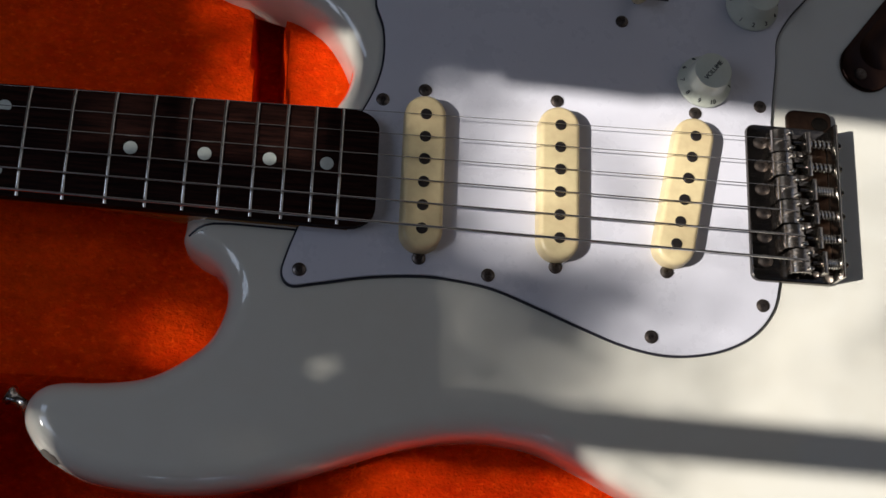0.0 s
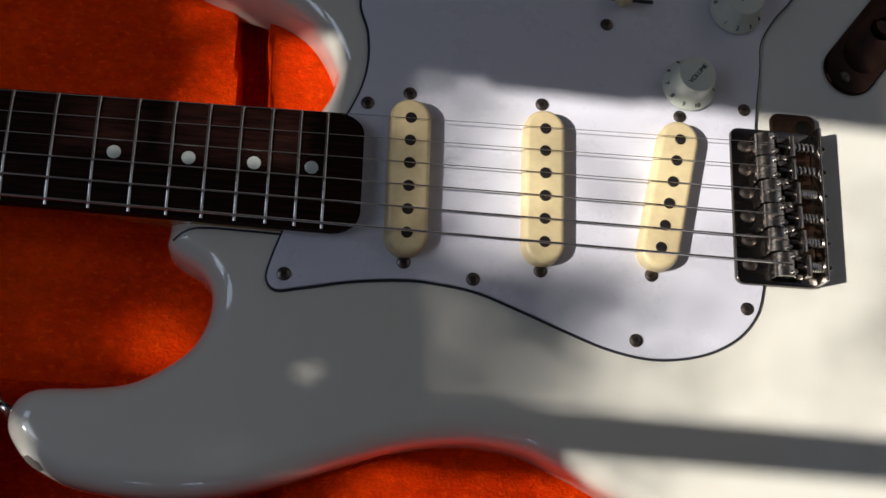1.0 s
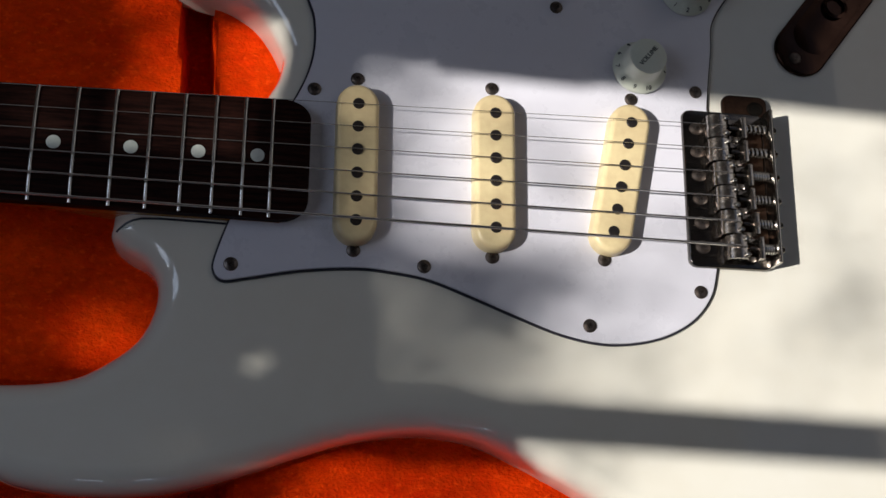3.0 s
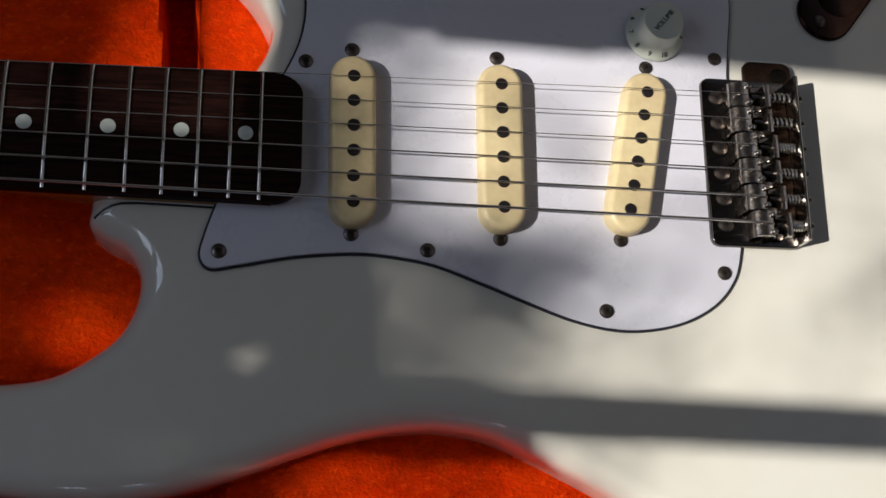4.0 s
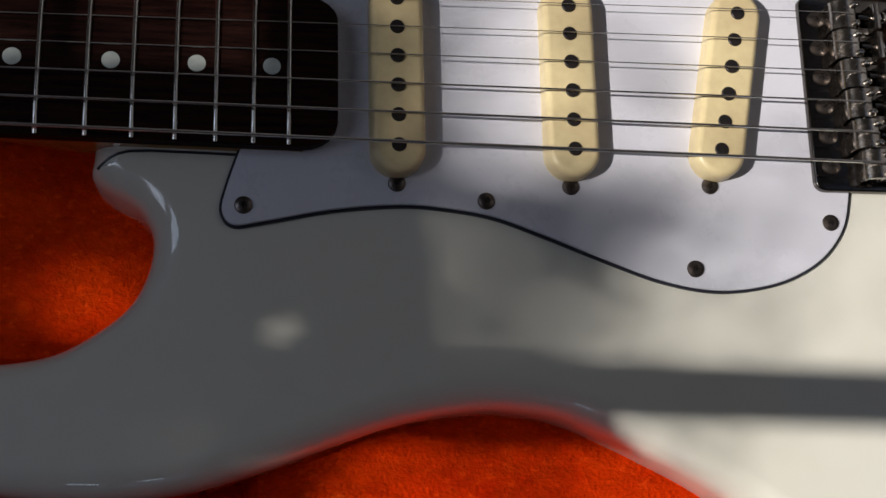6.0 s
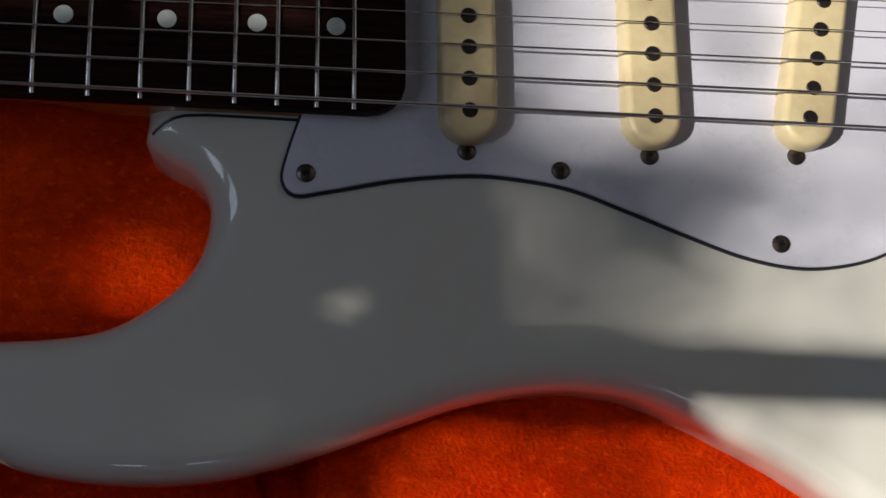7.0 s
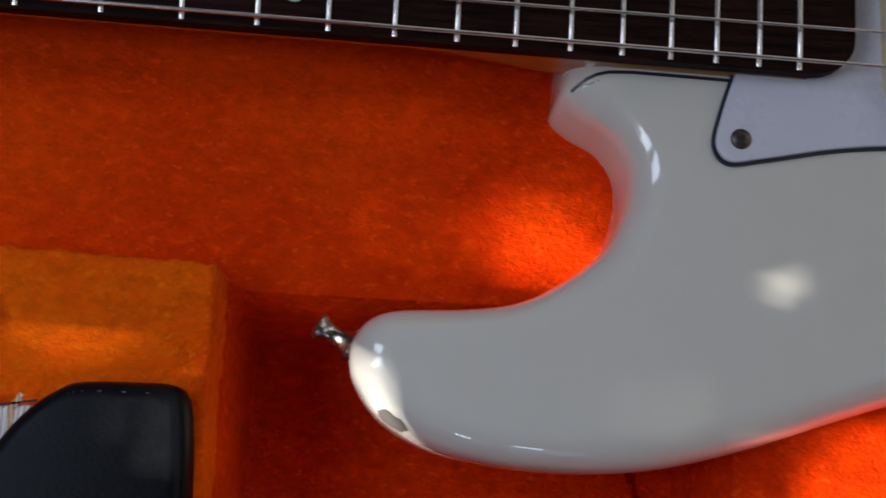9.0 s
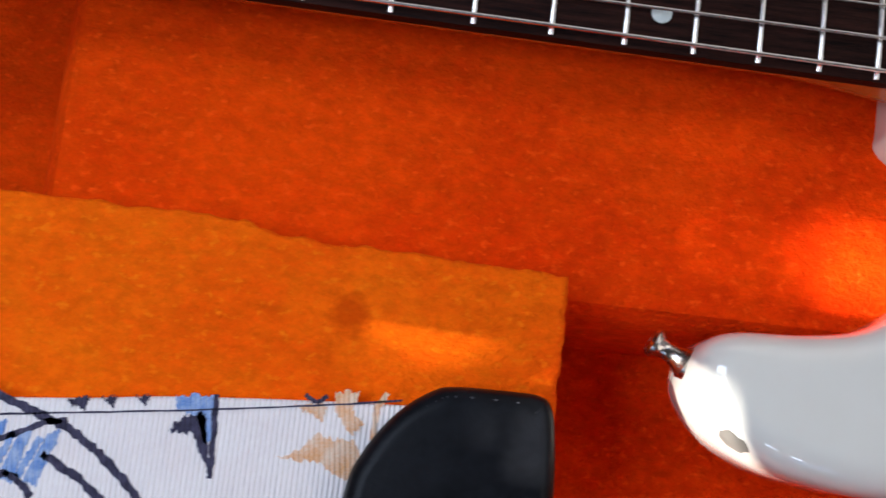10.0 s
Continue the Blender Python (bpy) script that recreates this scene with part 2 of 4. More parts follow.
def tube(bm, points, radius, n=8):
    """A round bar along a line of points."""
    pts = [Vector(p) for p in points]
    rings = []
    for i, p in enumerate(pts):
        d = (pts[min(i + 1, len(pts) - 1)] - pts[max(i - 1, 0)]).normalized()
        side = d.cross(Vector((0, 0, 1)))
        side = side.normalized() if side.length > 1e-4 else Vector((0, 1, 0))
        up = side.cross(d)
        rings.append([bm.verts.new(p + radius * (math.cos(2 * math.pi * k / n) * side + math.sin(2 * math.pi * k / n) * up)) for k in range(n)])
    for a, b in zip(rings, rings[1:]):
        for k in range(n):
            bm.faces.new((a[k], a[(k + 1) % n], b[(k + 1) % n], b[k]))
    bm.faces.new(rings[0])
    bm.faces.new(rings[-1])


def spline(points, steps=10, closed=True, corners=()):
    """Catmull-Rom curve through points; corners: indices that stay sharp."""
    p = [np.array(q, float) for q in points]
    n, out = len(p), []
    for i in range(n if closed else n - 1):
        a, b = p[i], p[(i + 1) % n]
        before = a if i in corners else p[i - 1] if closed or i else a
        after = b if (i + 1) % n in corners else p[(i + 2) % n] if closed or i + 2 < n else b
        for k in range(steps):
            t = k / steps
            out.append(0.5 * (2 * a + (b - before) * t + (2 * before - 5 * a + 4 * b - after) * t * t + (3 * a - before - 3 * b + after) * t ** 3))
    if not closed:
        out.append(p[-1])
    return np.array(out)


def nearest(outline, q):
    """Nearest points of a closed outline to each of q, and the distances."""
    a, b = outline, np.roll(outline, -1, 0)
    d = b - a
    t = np.clip(((q[:, None] - a) * d).sum(2) / np.maximum((d * d).sum(1), 1e-12), 0, 1)
    c = a + t[..., None] * d
    e = np.linalg.norm(q[:, None] - c, axis=2)
    k = e.argmin(1)
    i = np.arange(len(q))
    return c[i, k], e[i, k]


def insets(outline, depth, steps):
    """Rings that creep inwards from an outline, with their true distance from it."""
    area = 0.5 * np.sum(outline[:, 0] * np.roll(outline[:, 1], -1) - outline[:, 1] * np.roll(outline[:, 0], -1))
    tan = np.roll(outline, -1, 0) - np.roll(outline, 1, 0)
    nor = np.stack([-tan[:, 1], tan[:, 0]], 1) * np.sign(area)
    nor /= np.maximum(np.linalg.norm(nor, axis=1), 1e-9)[:, None]
    rings, step = [(outline, np.zeros(len(outline)))], depth / steps
    p = outline + nor * step
    dist = nearest(outline, p)[1]
    rings.append((p.copy(), dist))
    for _ in range(steps - 1):
        c, e = nearest(outline, p)
        g = (p - c) / np.maximum(e, 1e-9)[:, None]
        q = p + g * step
        e2 = nearest(outline, q)[1]
        ok = e2 > e + 0.4 * step
        p = np.where(ok[:, None], q, p)
        dist = np.where(ok, e2, e)
        rings.append((p.copy(), dist))
    return rings


def slab(bm, outline, z0, z1, r_top=0.0, r_bottom=0.0, steps=8):
    """A flat thing with the given outline and rounded upper and lower edges."""
    def cap(z, r, sign):
        out = []
        if r <= 0:
            return [[bm.verts.new((x, y, z)) for x, y in outline]]
        for p, d in insets(outline, r, steps):
            d = np.minimum(d, r)
            h = z - sign * (r - np.sqrt(np.maximum(r * r - (r - d) ** 2, 0)))
            out.append([bm.verts.new((x, y, hh)) for (x, y), hh in zip(p, h)])
        return out
    top, bottom = cap(z1, r_top, 1), cap(z0, r_bottom, -1)
    rings = bottom[::-1] + top
    n = len(outline)
    for a, b in zip(rings, rings[1:]):
        for i in range(n):
            bm.faces.new((a[i], a[(i + 1) % n], b[(i + 1) % n], b[i]))
    for ring in (rings[0], rings[-1]):
        fill(bm, ring)
    bmesh.ops.remove_doubles(bm, verts=bm.verts[:], dist=2e-6)


def fill(bm, ring):
    """Close a flat ring with triangles, even where it folds over itself."""
    pts = [Vector((v.co.x, v.co.y)) for v in ring]
    n = len(pts)
    vs, _, fs, *_ = delaunay_2d_cdt(pts, [(i, (i + 1) % n) for i in range(n)], [], 1, 1e-6)
    z = max(v.co.z for v in ring) if ring[0].co.z > -0.02 else min(v.co.z for v in ring)
    made = [bm.verts.new((p.x, p.y, z)) for p in vs]
    for f in fs:
        try:
            bm.faces.new([made[k] for k in f])
        except ValueError:
            pass


def stadium(length, width, n=14):
    r, h = width / 2, length / 2 - width / 2
    a = [(r * math.cos(t), h + r * math.sin(t)) for t in np.linspace(0, math.pi, n)]
    b = [(r * math.cos(t), -h + r * math.sin(t)) for t in np.linspace(math.pi, 2 * math.pi, n)]
    return np.array(a + b)


def words(name, text, size, mat, parent, m, depth=0.0002, label=""):
    cu = bpy.data.curves.new(name, "FONT")
    cu.body, cu.size, cu.align_x, cu.align_y, cu.extrude = text, size, "CENTER", "CENTER", depth
    tmp = new(name, cu)
    dg = bpy.context.evaluated_depsgraph_get()
    me = bpy.data.meshes.new_from_object(tmp.evaluated_get(dg))
    bpy.data.objects.remove(tmp)
    me.materials.clear()
    me.materials.append(mat)
    ob = new(name, me)
    ob.parent = parent
    ob.matrix_basis = m
    if label:
        ob["label"] = label
    return ob


# ---------------------------------------------------------------- the room: closing walls and an unseen roof that shapes the sunlight
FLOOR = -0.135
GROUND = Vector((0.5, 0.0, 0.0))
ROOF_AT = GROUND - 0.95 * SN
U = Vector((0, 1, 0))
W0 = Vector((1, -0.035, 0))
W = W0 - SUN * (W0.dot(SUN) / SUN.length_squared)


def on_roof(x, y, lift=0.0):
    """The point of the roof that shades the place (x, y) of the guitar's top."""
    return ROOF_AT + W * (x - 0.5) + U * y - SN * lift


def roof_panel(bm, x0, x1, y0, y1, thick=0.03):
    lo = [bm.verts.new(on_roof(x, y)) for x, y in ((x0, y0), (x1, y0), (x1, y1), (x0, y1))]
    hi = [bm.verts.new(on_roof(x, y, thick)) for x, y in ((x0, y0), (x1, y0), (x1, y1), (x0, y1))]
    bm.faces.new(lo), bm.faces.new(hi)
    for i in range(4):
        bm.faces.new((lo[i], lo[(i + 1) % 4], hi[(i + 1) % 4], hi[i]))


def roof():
    # added gaps, each placed for one lit patch: x from, x to, y from, y to
    sun_gaps = [(0.4960, 0.53, -0.020, 0.0540), (0.53, 0.60, -0.020, 0.0500), (0.60, 0.92, -0.020, 0.0520),
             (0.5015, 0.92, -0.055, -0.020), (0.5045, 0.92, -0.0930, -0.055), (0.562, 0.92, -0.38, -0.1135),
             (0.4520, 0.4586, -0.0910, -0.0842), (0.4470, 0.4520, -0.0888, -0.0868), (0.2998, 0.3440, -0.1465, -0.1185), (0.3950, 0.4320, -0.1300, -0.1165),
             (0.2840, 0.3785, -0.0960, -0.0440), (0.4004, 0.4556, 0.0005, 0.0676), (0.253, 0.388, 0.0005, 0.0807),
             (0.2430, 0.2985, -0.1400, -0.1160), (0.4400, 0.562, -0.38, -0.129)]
    xs = sorted({-1.1, 4.2, *(v for p in sun_gaps for v in p[:2])})
    ys = sorted({-2.2, 2.2, *(v for p in sun_gaps for v in p[2:])})
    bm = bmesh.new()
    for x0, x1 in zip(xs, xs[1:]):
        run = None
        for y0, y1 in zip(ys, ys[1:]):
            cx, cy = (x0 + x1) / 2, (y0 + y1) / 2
            hole = any(a < cx < b and c < cy < d for a, b, c, d in sun_gaps)
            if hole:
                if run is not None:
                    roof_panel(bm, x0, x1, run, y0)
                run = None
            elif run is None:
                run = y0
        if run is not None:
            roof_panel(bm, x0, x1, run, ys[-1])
    tagged(part("ceiling", bm, M["wall"], smooth=False), "unseen sloping ceiling added to cut the sunlight into patches", "ceiling", kind="structure")


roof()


def plain_wall(name, x0, x1, y0, y1, z0, z1, label):
    bm = bmesh.new()
    box(bm, x0, x1, y0, y1, z0, z1)
    return tagged(part(name, bm, M["wall"], smooth=False), label, "wall", kind="structure")


plain_wall("wall_north", -1.6, 3.6, 2.2, 2.3, FLOOR, 3.2, "plain plastered side wall of the room")
plain_wall("wall_east", 2.6, 2.7, -2.2, 2.2, FLOOR, 3.2, "plain plastered end wall of the room")
bm = bmesh.new()
box(bm, -1.6, 0.0, -1.25, -1.15, FLOOR, 3.2)
box(bm, 0.70, 3.6, -1.25, -1.15, FLOOR, 3.2)
box(bm, 0.0, 0.70, -1.25, -1.15, FLOOR, 0.32)
box(bm, 0.0, 0.70, -1.25, -1.15, 0.92, 3.2)
tagged(part("wall_south", bm, M["wall"], smooth=False), "plain plastered wall with an added window opening", "wall", kind="structure")
# unseen window, added to go with the two small glint lamps
bm = bmesh.new()
for x in (0.001, 0.325, 0.649):
    box(bm, x, x + 0.05, -1.23, -1.17, 0.321, 0.919)
box(bm, 0.001, 0.699, -1.22, -1.18, 0.3205, 0.36)
box(bm, 0.001, 0.699, -1.22, -1.18, 0.88, 0.9195)
tagged(part("window_1", bm, M["frame"], smooth=False), "unseen wooden window frame added behind the glint lamps", "window", kind="structure")
bm = bmesh.new()
box(bm, -1.7, 3.6, -2.3, 2.3, FLOOR - 0.1, FLOOR)
tagged(part("floor", bm, M["wood_floor"], smooth=False), "dark oak floor under the guitar case", "floor", kind="structure")


bm = bmesh.new()
box(bm, -400, 400, -400, 400, FLOOR - 0.4, FLOOR - 0.12)
tagged(part("ground", bm, M["bark"], smooth=False), "bare brown earth outside the house", "ground", kind="structure")


def shade_tree():
    """An unseen tree, added so that its leaves thin the sunlight place by place."""
    rng = random.Random(4)
    at = GROUND - 2.7 * SN

    def place(x, y, lift):
        return at + W * (x - 0.5) + U * (y + 0.035 * (x - 0.5)) - SN * lift

    def bump(v, c, w):
        return math.exp(-((v - c) / w) ** 2)

    def cover(x, y):
        """The share of the sunlight that the leaves take away over the place (x, y)."""
        if y < -0.118 and x > 0.40:                                    # over the waist
            if x > 0.60:
                return 0.0
            return min(0.45 - 0.20 * min(max((-0.142 - y) / 0.012, 0.0), 1.0) + 12.0 * max(0.470 - x, 0.0) * (y > -0.15), 0.9)
        if x < 0.482:
            if y > -0.02:                                              # neck and upper cutaway
                return 0.89 if x < 0.36 else 0.45 if y < 0.030 else 0.40
            if x < 0.2990 and y < -0.113:                              # accessory box
                return 0.85
            if 0.27 < x < 0.425 and y > -0.1155:                       # cutaway
                return 1.0 - 0.56 * bump(x, 0.352, 0.042) * bump(y, -0.082, 0.020)
            if 0.38 < x and y < -0.11:                                 # foot of the horn
                return 0.88
            return 0.62 if x > 0.415 else 0.35
        edge = 0.03 + 0.74 * bump(x, 0.490, 0.038) * (1.0 if y > -0.05 else 0.3)
        low = 0.86 * bump(y, -0.047 + 0.06 * (x - 0.57), 0.020) * bump(x, 0.550, 0.062)
        foot = min(max((0.645 - x) / 0.11, 0.0), 1.0) * 0.70 * min(max((-0.055 - y) / 0.012, 0.0), 1.0)
        streak = 0.35 * bump(y, 0.012 - 0.5 * (x - 0.575), 0.009) * bump(x, 0.58, 0.03)
        rear = 0.22 * bump(x, 0.715, 0.025) * bump(y, -0.050, 0.022)
        return min(1 - (1 - edge) * (1 - low) * (1 - foot) * (1 - streak) * (1 - rear), 0.9)

    tree = tagged(new("tree"), "unseen leafy tree added to thin the sunlight", "tree")
    bm = bmesh.new()
    tip = place(0.44, 0.0, 0.05)
    foot = Vector((tip.x - 0.9, tip.y - 0.5, FLOOR - 0.13))
    line = [foot.lerp(Vector((tip.x - 0.5, tip.y - 0.3, tip.z + 0.1)), k / 6) + Vector((0.02 * math.sin(k * 2), 0.02 * math.cos(k * 3), 0)) for k in range(7)]
    for k in range(6):
        tube(bm, [line[k], line[k + 1]], 0.07 - 0.008 * k, 10)
    part("trunk", bm, M["bark"], tree, "rough brown trunk")
    bm = bmesh.new()
    for dy in (-0.12, 0.0, 0.11):
        tube(bm, [line[-1], line[-1] + Vector((0.18, dy * 0.5 + 0.1, 0.05)), place(0.40, dy, 0.06)], 0.006, 6)
    part("branch", bm, M["bark"], tree)
    bm = bmesh.new()
    leaf = 0.0036
    cell = 0.0038
    for i in range(int((0.88 - 0.22) / cell)):
        for j in range(int(0.36 / cell)):
            x, y = 0.22 + cell * (i + rng.random()), -0.26 + cell * (j + rng.random())
            if rng.random() < -math.log(1 - min(cover(x, y), 0.9)) / 2.0:
                c = place(x, y, rng.uniform(-0.10, 0.10))
                a = rng.uniform(0, 6.3)
                e1 = (W.normalized() * math.cos(a) + U * math.sin(a)) * leaf * 1.3
                e2 = (W.normalized() * -math.sin(a) + U * math.cos(a)) * leaf * 0.75
                n = SN * leaf * 0.3
                ring = [bm.verts.new(c + e1 * u + e2 * v + n * (abs(v) - 0.3)) for u, v in ((-1, 0), (-0.4, -0.9), (0.4, -0.8), (1, 0), (0.4, 0.8), (-0.4, 0.9))]
                bm.faces.new(ring)
    tagged(part("crown", bm, M["leaf"], tree, "small green leaves placed to dim the sun patches"), kind="stuff")


shade_tree()


# ---------------------------------------------------------------- the case
def pile(bm, x0, x1, y0, y1, height, nx, ny, skirt=0.02):
    """A cushioned sheet of plush."""
    grid = [[bm.verts.new((x0 + (x1 - x0) * i / nx, y0 + (y1 - y0) * j / ny, height(x0 + (x1 - x0) * i / nx, y0 + (y1 - y0) * j / ny)))
             for j in range(ny + 1)] for i in range(nx + 1)]
    for i in range(nx):
        for j in range(ny):
            bm.faces.new((grid[i][j], grid[i + 1][j], grid[i + 1][j + 1], grid[i][j + 1]))
    rim = [grid[i][0] for i in range(nx + 1)] + [grid[nx][j] for j in range(1, ny + 1)] + [grid[i][ny] for i in range(nx - 1, -1, -1)] + [grid[0][j] for j in range(ny - 1, 0, -1)]
    low = [bm.verts.new((v.co.x, v.co.y, v.co.z - skirt)) for v in rim]
    n = len(rim)
    for i in range(n):
        bm.faces.new((rim[i], rim[(i + 1) % n], low[(i + 1) % n], low[i]))
    bm.faces.new(low)


def ripple(x, y, a=0.0006):
    return a * (noise.noise((x * 45, y * 45, 1.3)) + 0.5 * noise.noise((x * 130, y * 130, 4.1)))


BODY = spline([(0.3917, -0.0100), (0.3914, -0.0265), (0.3912, -0.0335), (0.3969, -0.0386), (0.4055, -0.0434), (0.4107, -0.0510), (0.4114, -0.0600), (0.4086, -0.0701), (0.4030, -0.0788),
               (0.3917, -0.0876), (0.3805, -0.0931), (0.3660, -0.0956), (0.3485, -0.0968), (0.3406, -0.0993), (0.3359, -0.1046), (0.3347, -0.1119), (0.3372, -0.1189),
               (0.3447, -0.1274), (0.3585, -0.1348), (0.3743, -0.1382), (0.3900, -0.1395), (0.4060, -0.1393), (0.4220, -0.1373), (0.4383, -0.1333), (0.4546, -0.1282),
               (0.4712, -0.1222), (0.4885, -0.1165), (0.5050, -0.1130), (0.5222, -0.1113), (0.5335, -0.1118), (0.5490, -0.1145), (0.5670, -0.1222), (0.5807, -0.1290),
               (0.5942, -0.1362), (0.6300, -0.1570), (0.6850, -0.1730), (0.7380, -0.1690), (0.7850, -0.1410), (0.8120, -0.0870), (0.8200, -0.0200), (0.8120, 0.0520),
               (0.7900, 0.1120), (0.7480, 0.1500), (0.6950, 0.1620), (0.6300, 0.1500), (0.5680, 0.1270), (0.5250, 0.1210), (0.4750, 0.1260), (0.4300, 0.1230),
               (0.3980, 0.1100), (0.3900, 0.0990), (0.4000, 0.0925), (0.4171, 0.0885), (0.4320, 0.0848), (0.4446, 0.0772), (0.4525, 0.0675), (0.4577, 0.0575),
               (0.4588, 0.0525), (0.4568, 0.0435), (0.4530, 0.0360), (0.4480, 0.0275)], 6, True, (0, 60))


case = tagged(new("guitar_case"), "open black guitar case lined with orange crushed plush", "guitar case")
CX0, CX1, CY0, CY1 = -0.42, 0.88, -0.235, 0.235


def case_shell():
    bm = bmesh.new()
    box(bm, CX0 - 0.014, CX1 + 0.014, CY0 - 0.014, CY1 + 0.014, FLOOR + 0.001, FLOOR + 0.03, 0.006)
    part("base", bm, M["tolex"], case, "black vinyl covered bottom")
    for x0, x1, y0, y1 in ((CX0 - 0.014, CX1 + 0.014, CY0 - 0.014, CY0 - 0.001), (CX0 - 0.014, CX1 + 0.014, CY1 + 0.001, CY1 + 0.014),
                           (CX0 - 0.014, CX0 - 0.001, CY0, CY1), (CX1 + 0.001, CX1 + 0.014, CY0, CY1)):
        bm = bmesh.new()
        box(bm, x0, x1, y0, y1, FLOOR + 0.03, 0.012, 0.004)
        part("side_wall", bm, M["tolex"], case)
    # padded plush floor, slightly hollow under the neck
    def ease(v):
        v = min(max(v, 0.0), 1.0)
        return v * v * (3 - 2 * v)

    def h(x, y):
        z = -0.0300 + ripple(x, y) - 0.034 * ease((0.146 - x) / 0.018)        # rounded end towards the headstock
        well = ease((-0.0925 - y) / 0.008) * ease((x - 0.2975) / 0.006)
        z -= well * (0.030 * ease((0.4473 - x) / 0.010) - 0.004 + 0.022 * ease((0.4473 - x) / 0.010))    # deeper well round the horn
        seam = abs(x - (0.4201 + (0.0713 - y) * 0.079))                            # gap between two pads
        z -= 0.030 * ease((0.0080 - seam) / 0.0025)
        return z

    bm = bmesh.new()
    pile(bm, 0.136, CX1, CY0, CY1, h, 330, 150, 0.055)
    # the guitar presses its own shape into the pad
    bm.verts.ensure_lookup_table()
    xy = np.array([(v.co.x, v.co.y) for v in bm.verts])
    a, b = BODY, np.roll(BODY, -1, 0)
    for k in range(0, len(xy), 4000):
        q = xy[k:k + 4000]
        cross = (a[:, 1] > q[:, None, 1]) != (b[:, 1] > q[:, None, 1])
        at = a[:, 0] + (q[:, None, 1] - a[:, 1]) * (b[:, 0] - a[:, 0]) / np.where(b[:, 1] == a[:, 1], 1e-9, b[:, 1] - a[:, 1])
        inside = (cross & (q[:, None, 0] < at)).sum(1) % 2 == 1
        deep = nearest(BODY, q)[1] * inside
        for n in np.nonzero(deep > 0.0030)[0]:
            v = bm.verts[k + int(n)]
            v.co.z = min(v.co.z, -0.030 - 0.0153 * ease((deep[n] - 0.0030) / 0.003))
    part("floor_lining", bm, M["plush"], case, "orange crushed plush pad")
    bm = bmesh.new()
    pile(bm, CX0, 0.1355, CY0, CY1, lambda x, y: -0.098 + ripple(x, y), 60, 60, 0.005)
    part("headstock_lining", bm, M["plush"], case, "deeper orange plush well")
    # padded lining up the sides
    for x0, x1, y0, y1 in ((0.31, CX1 - 0.002, CY0 + 0.001, -0.192), (0.13, CX1 - 0.002, 0.188, CY1 - 0.001),
                           (CX1 - 0.045, CX1 - 0.001, -0.19, 0.186), (CX0 + 0.002, CX0 + 0.03, -0.08, CY1 - 0.001)):
        bm = bmesh.new()
        box(bm, x0, x1, y0, y1, -0.11, -0.004, 0.008, 4)
        part("side_lining", bm, M["plush"], case, "orange plush padding along the side")
    # compartment block
    bm = bmesh.new()
    o = spline([(CX0 + 0.001, CY0 + 0.002), (0.299, CY0 + 0.002), (0.2975, -0.0877), (0.2177, -0.0854), (0.1388, -0.0818), (CX0 + 0.001, -0.083)], 60, True, (0, 1, 2, 5))
    o = o + np.array([[0.9 * ripple(x * 3 + 7, y * 3, 0.0012), ripple(x * 3, y * 3 + 5, 0.0012)] for x, y in o])
    slab(bm, o, -0.075, -0.003, 0.0025, 0, 4)
    for v in bm.verts:
        if v.co.z > -0.0062:
            v.co.z += ripple(v.co.x, v.co.y, 0.0008)
    part("accessory_compartment", bm, M["plush_pale"], case, "paler plush covered accessory box")


case_shell()


# ---------------------------------------------------------------- the guitar
guitar = tagged(new("electric_guitar"), "cream white electric guitar with white pickguard lying in its case", "guitar")
SCALE = 0.6477


def fret_x(n):
    return SCALE * (1 - 2 ** (-n / 12))


def half_width(x):
    return 0.0199 + 0.007 * x / 0.4552


def board_z(y):
    return 0.0115 - y * y / (2 * 0.24)


def string_y(k, x):
    """String k, 0 the thickest."""
    nut, saddle = -0.0175 + 0.007 * k, -0.0283 + 0.01128 * k
    return nut + (saddle - nut) * x / 0.6583


def string_z(x):
    return 0.0122 + 0.0026 * x / 0.6583


def body():
    bm = bmesh.new()
    slab(bm, BODY, -0.0443, 0.0, 0.0112, 0.008, 12)
    part("body", bm, M["paint"], guitar, "aged white lacquered body")


body()


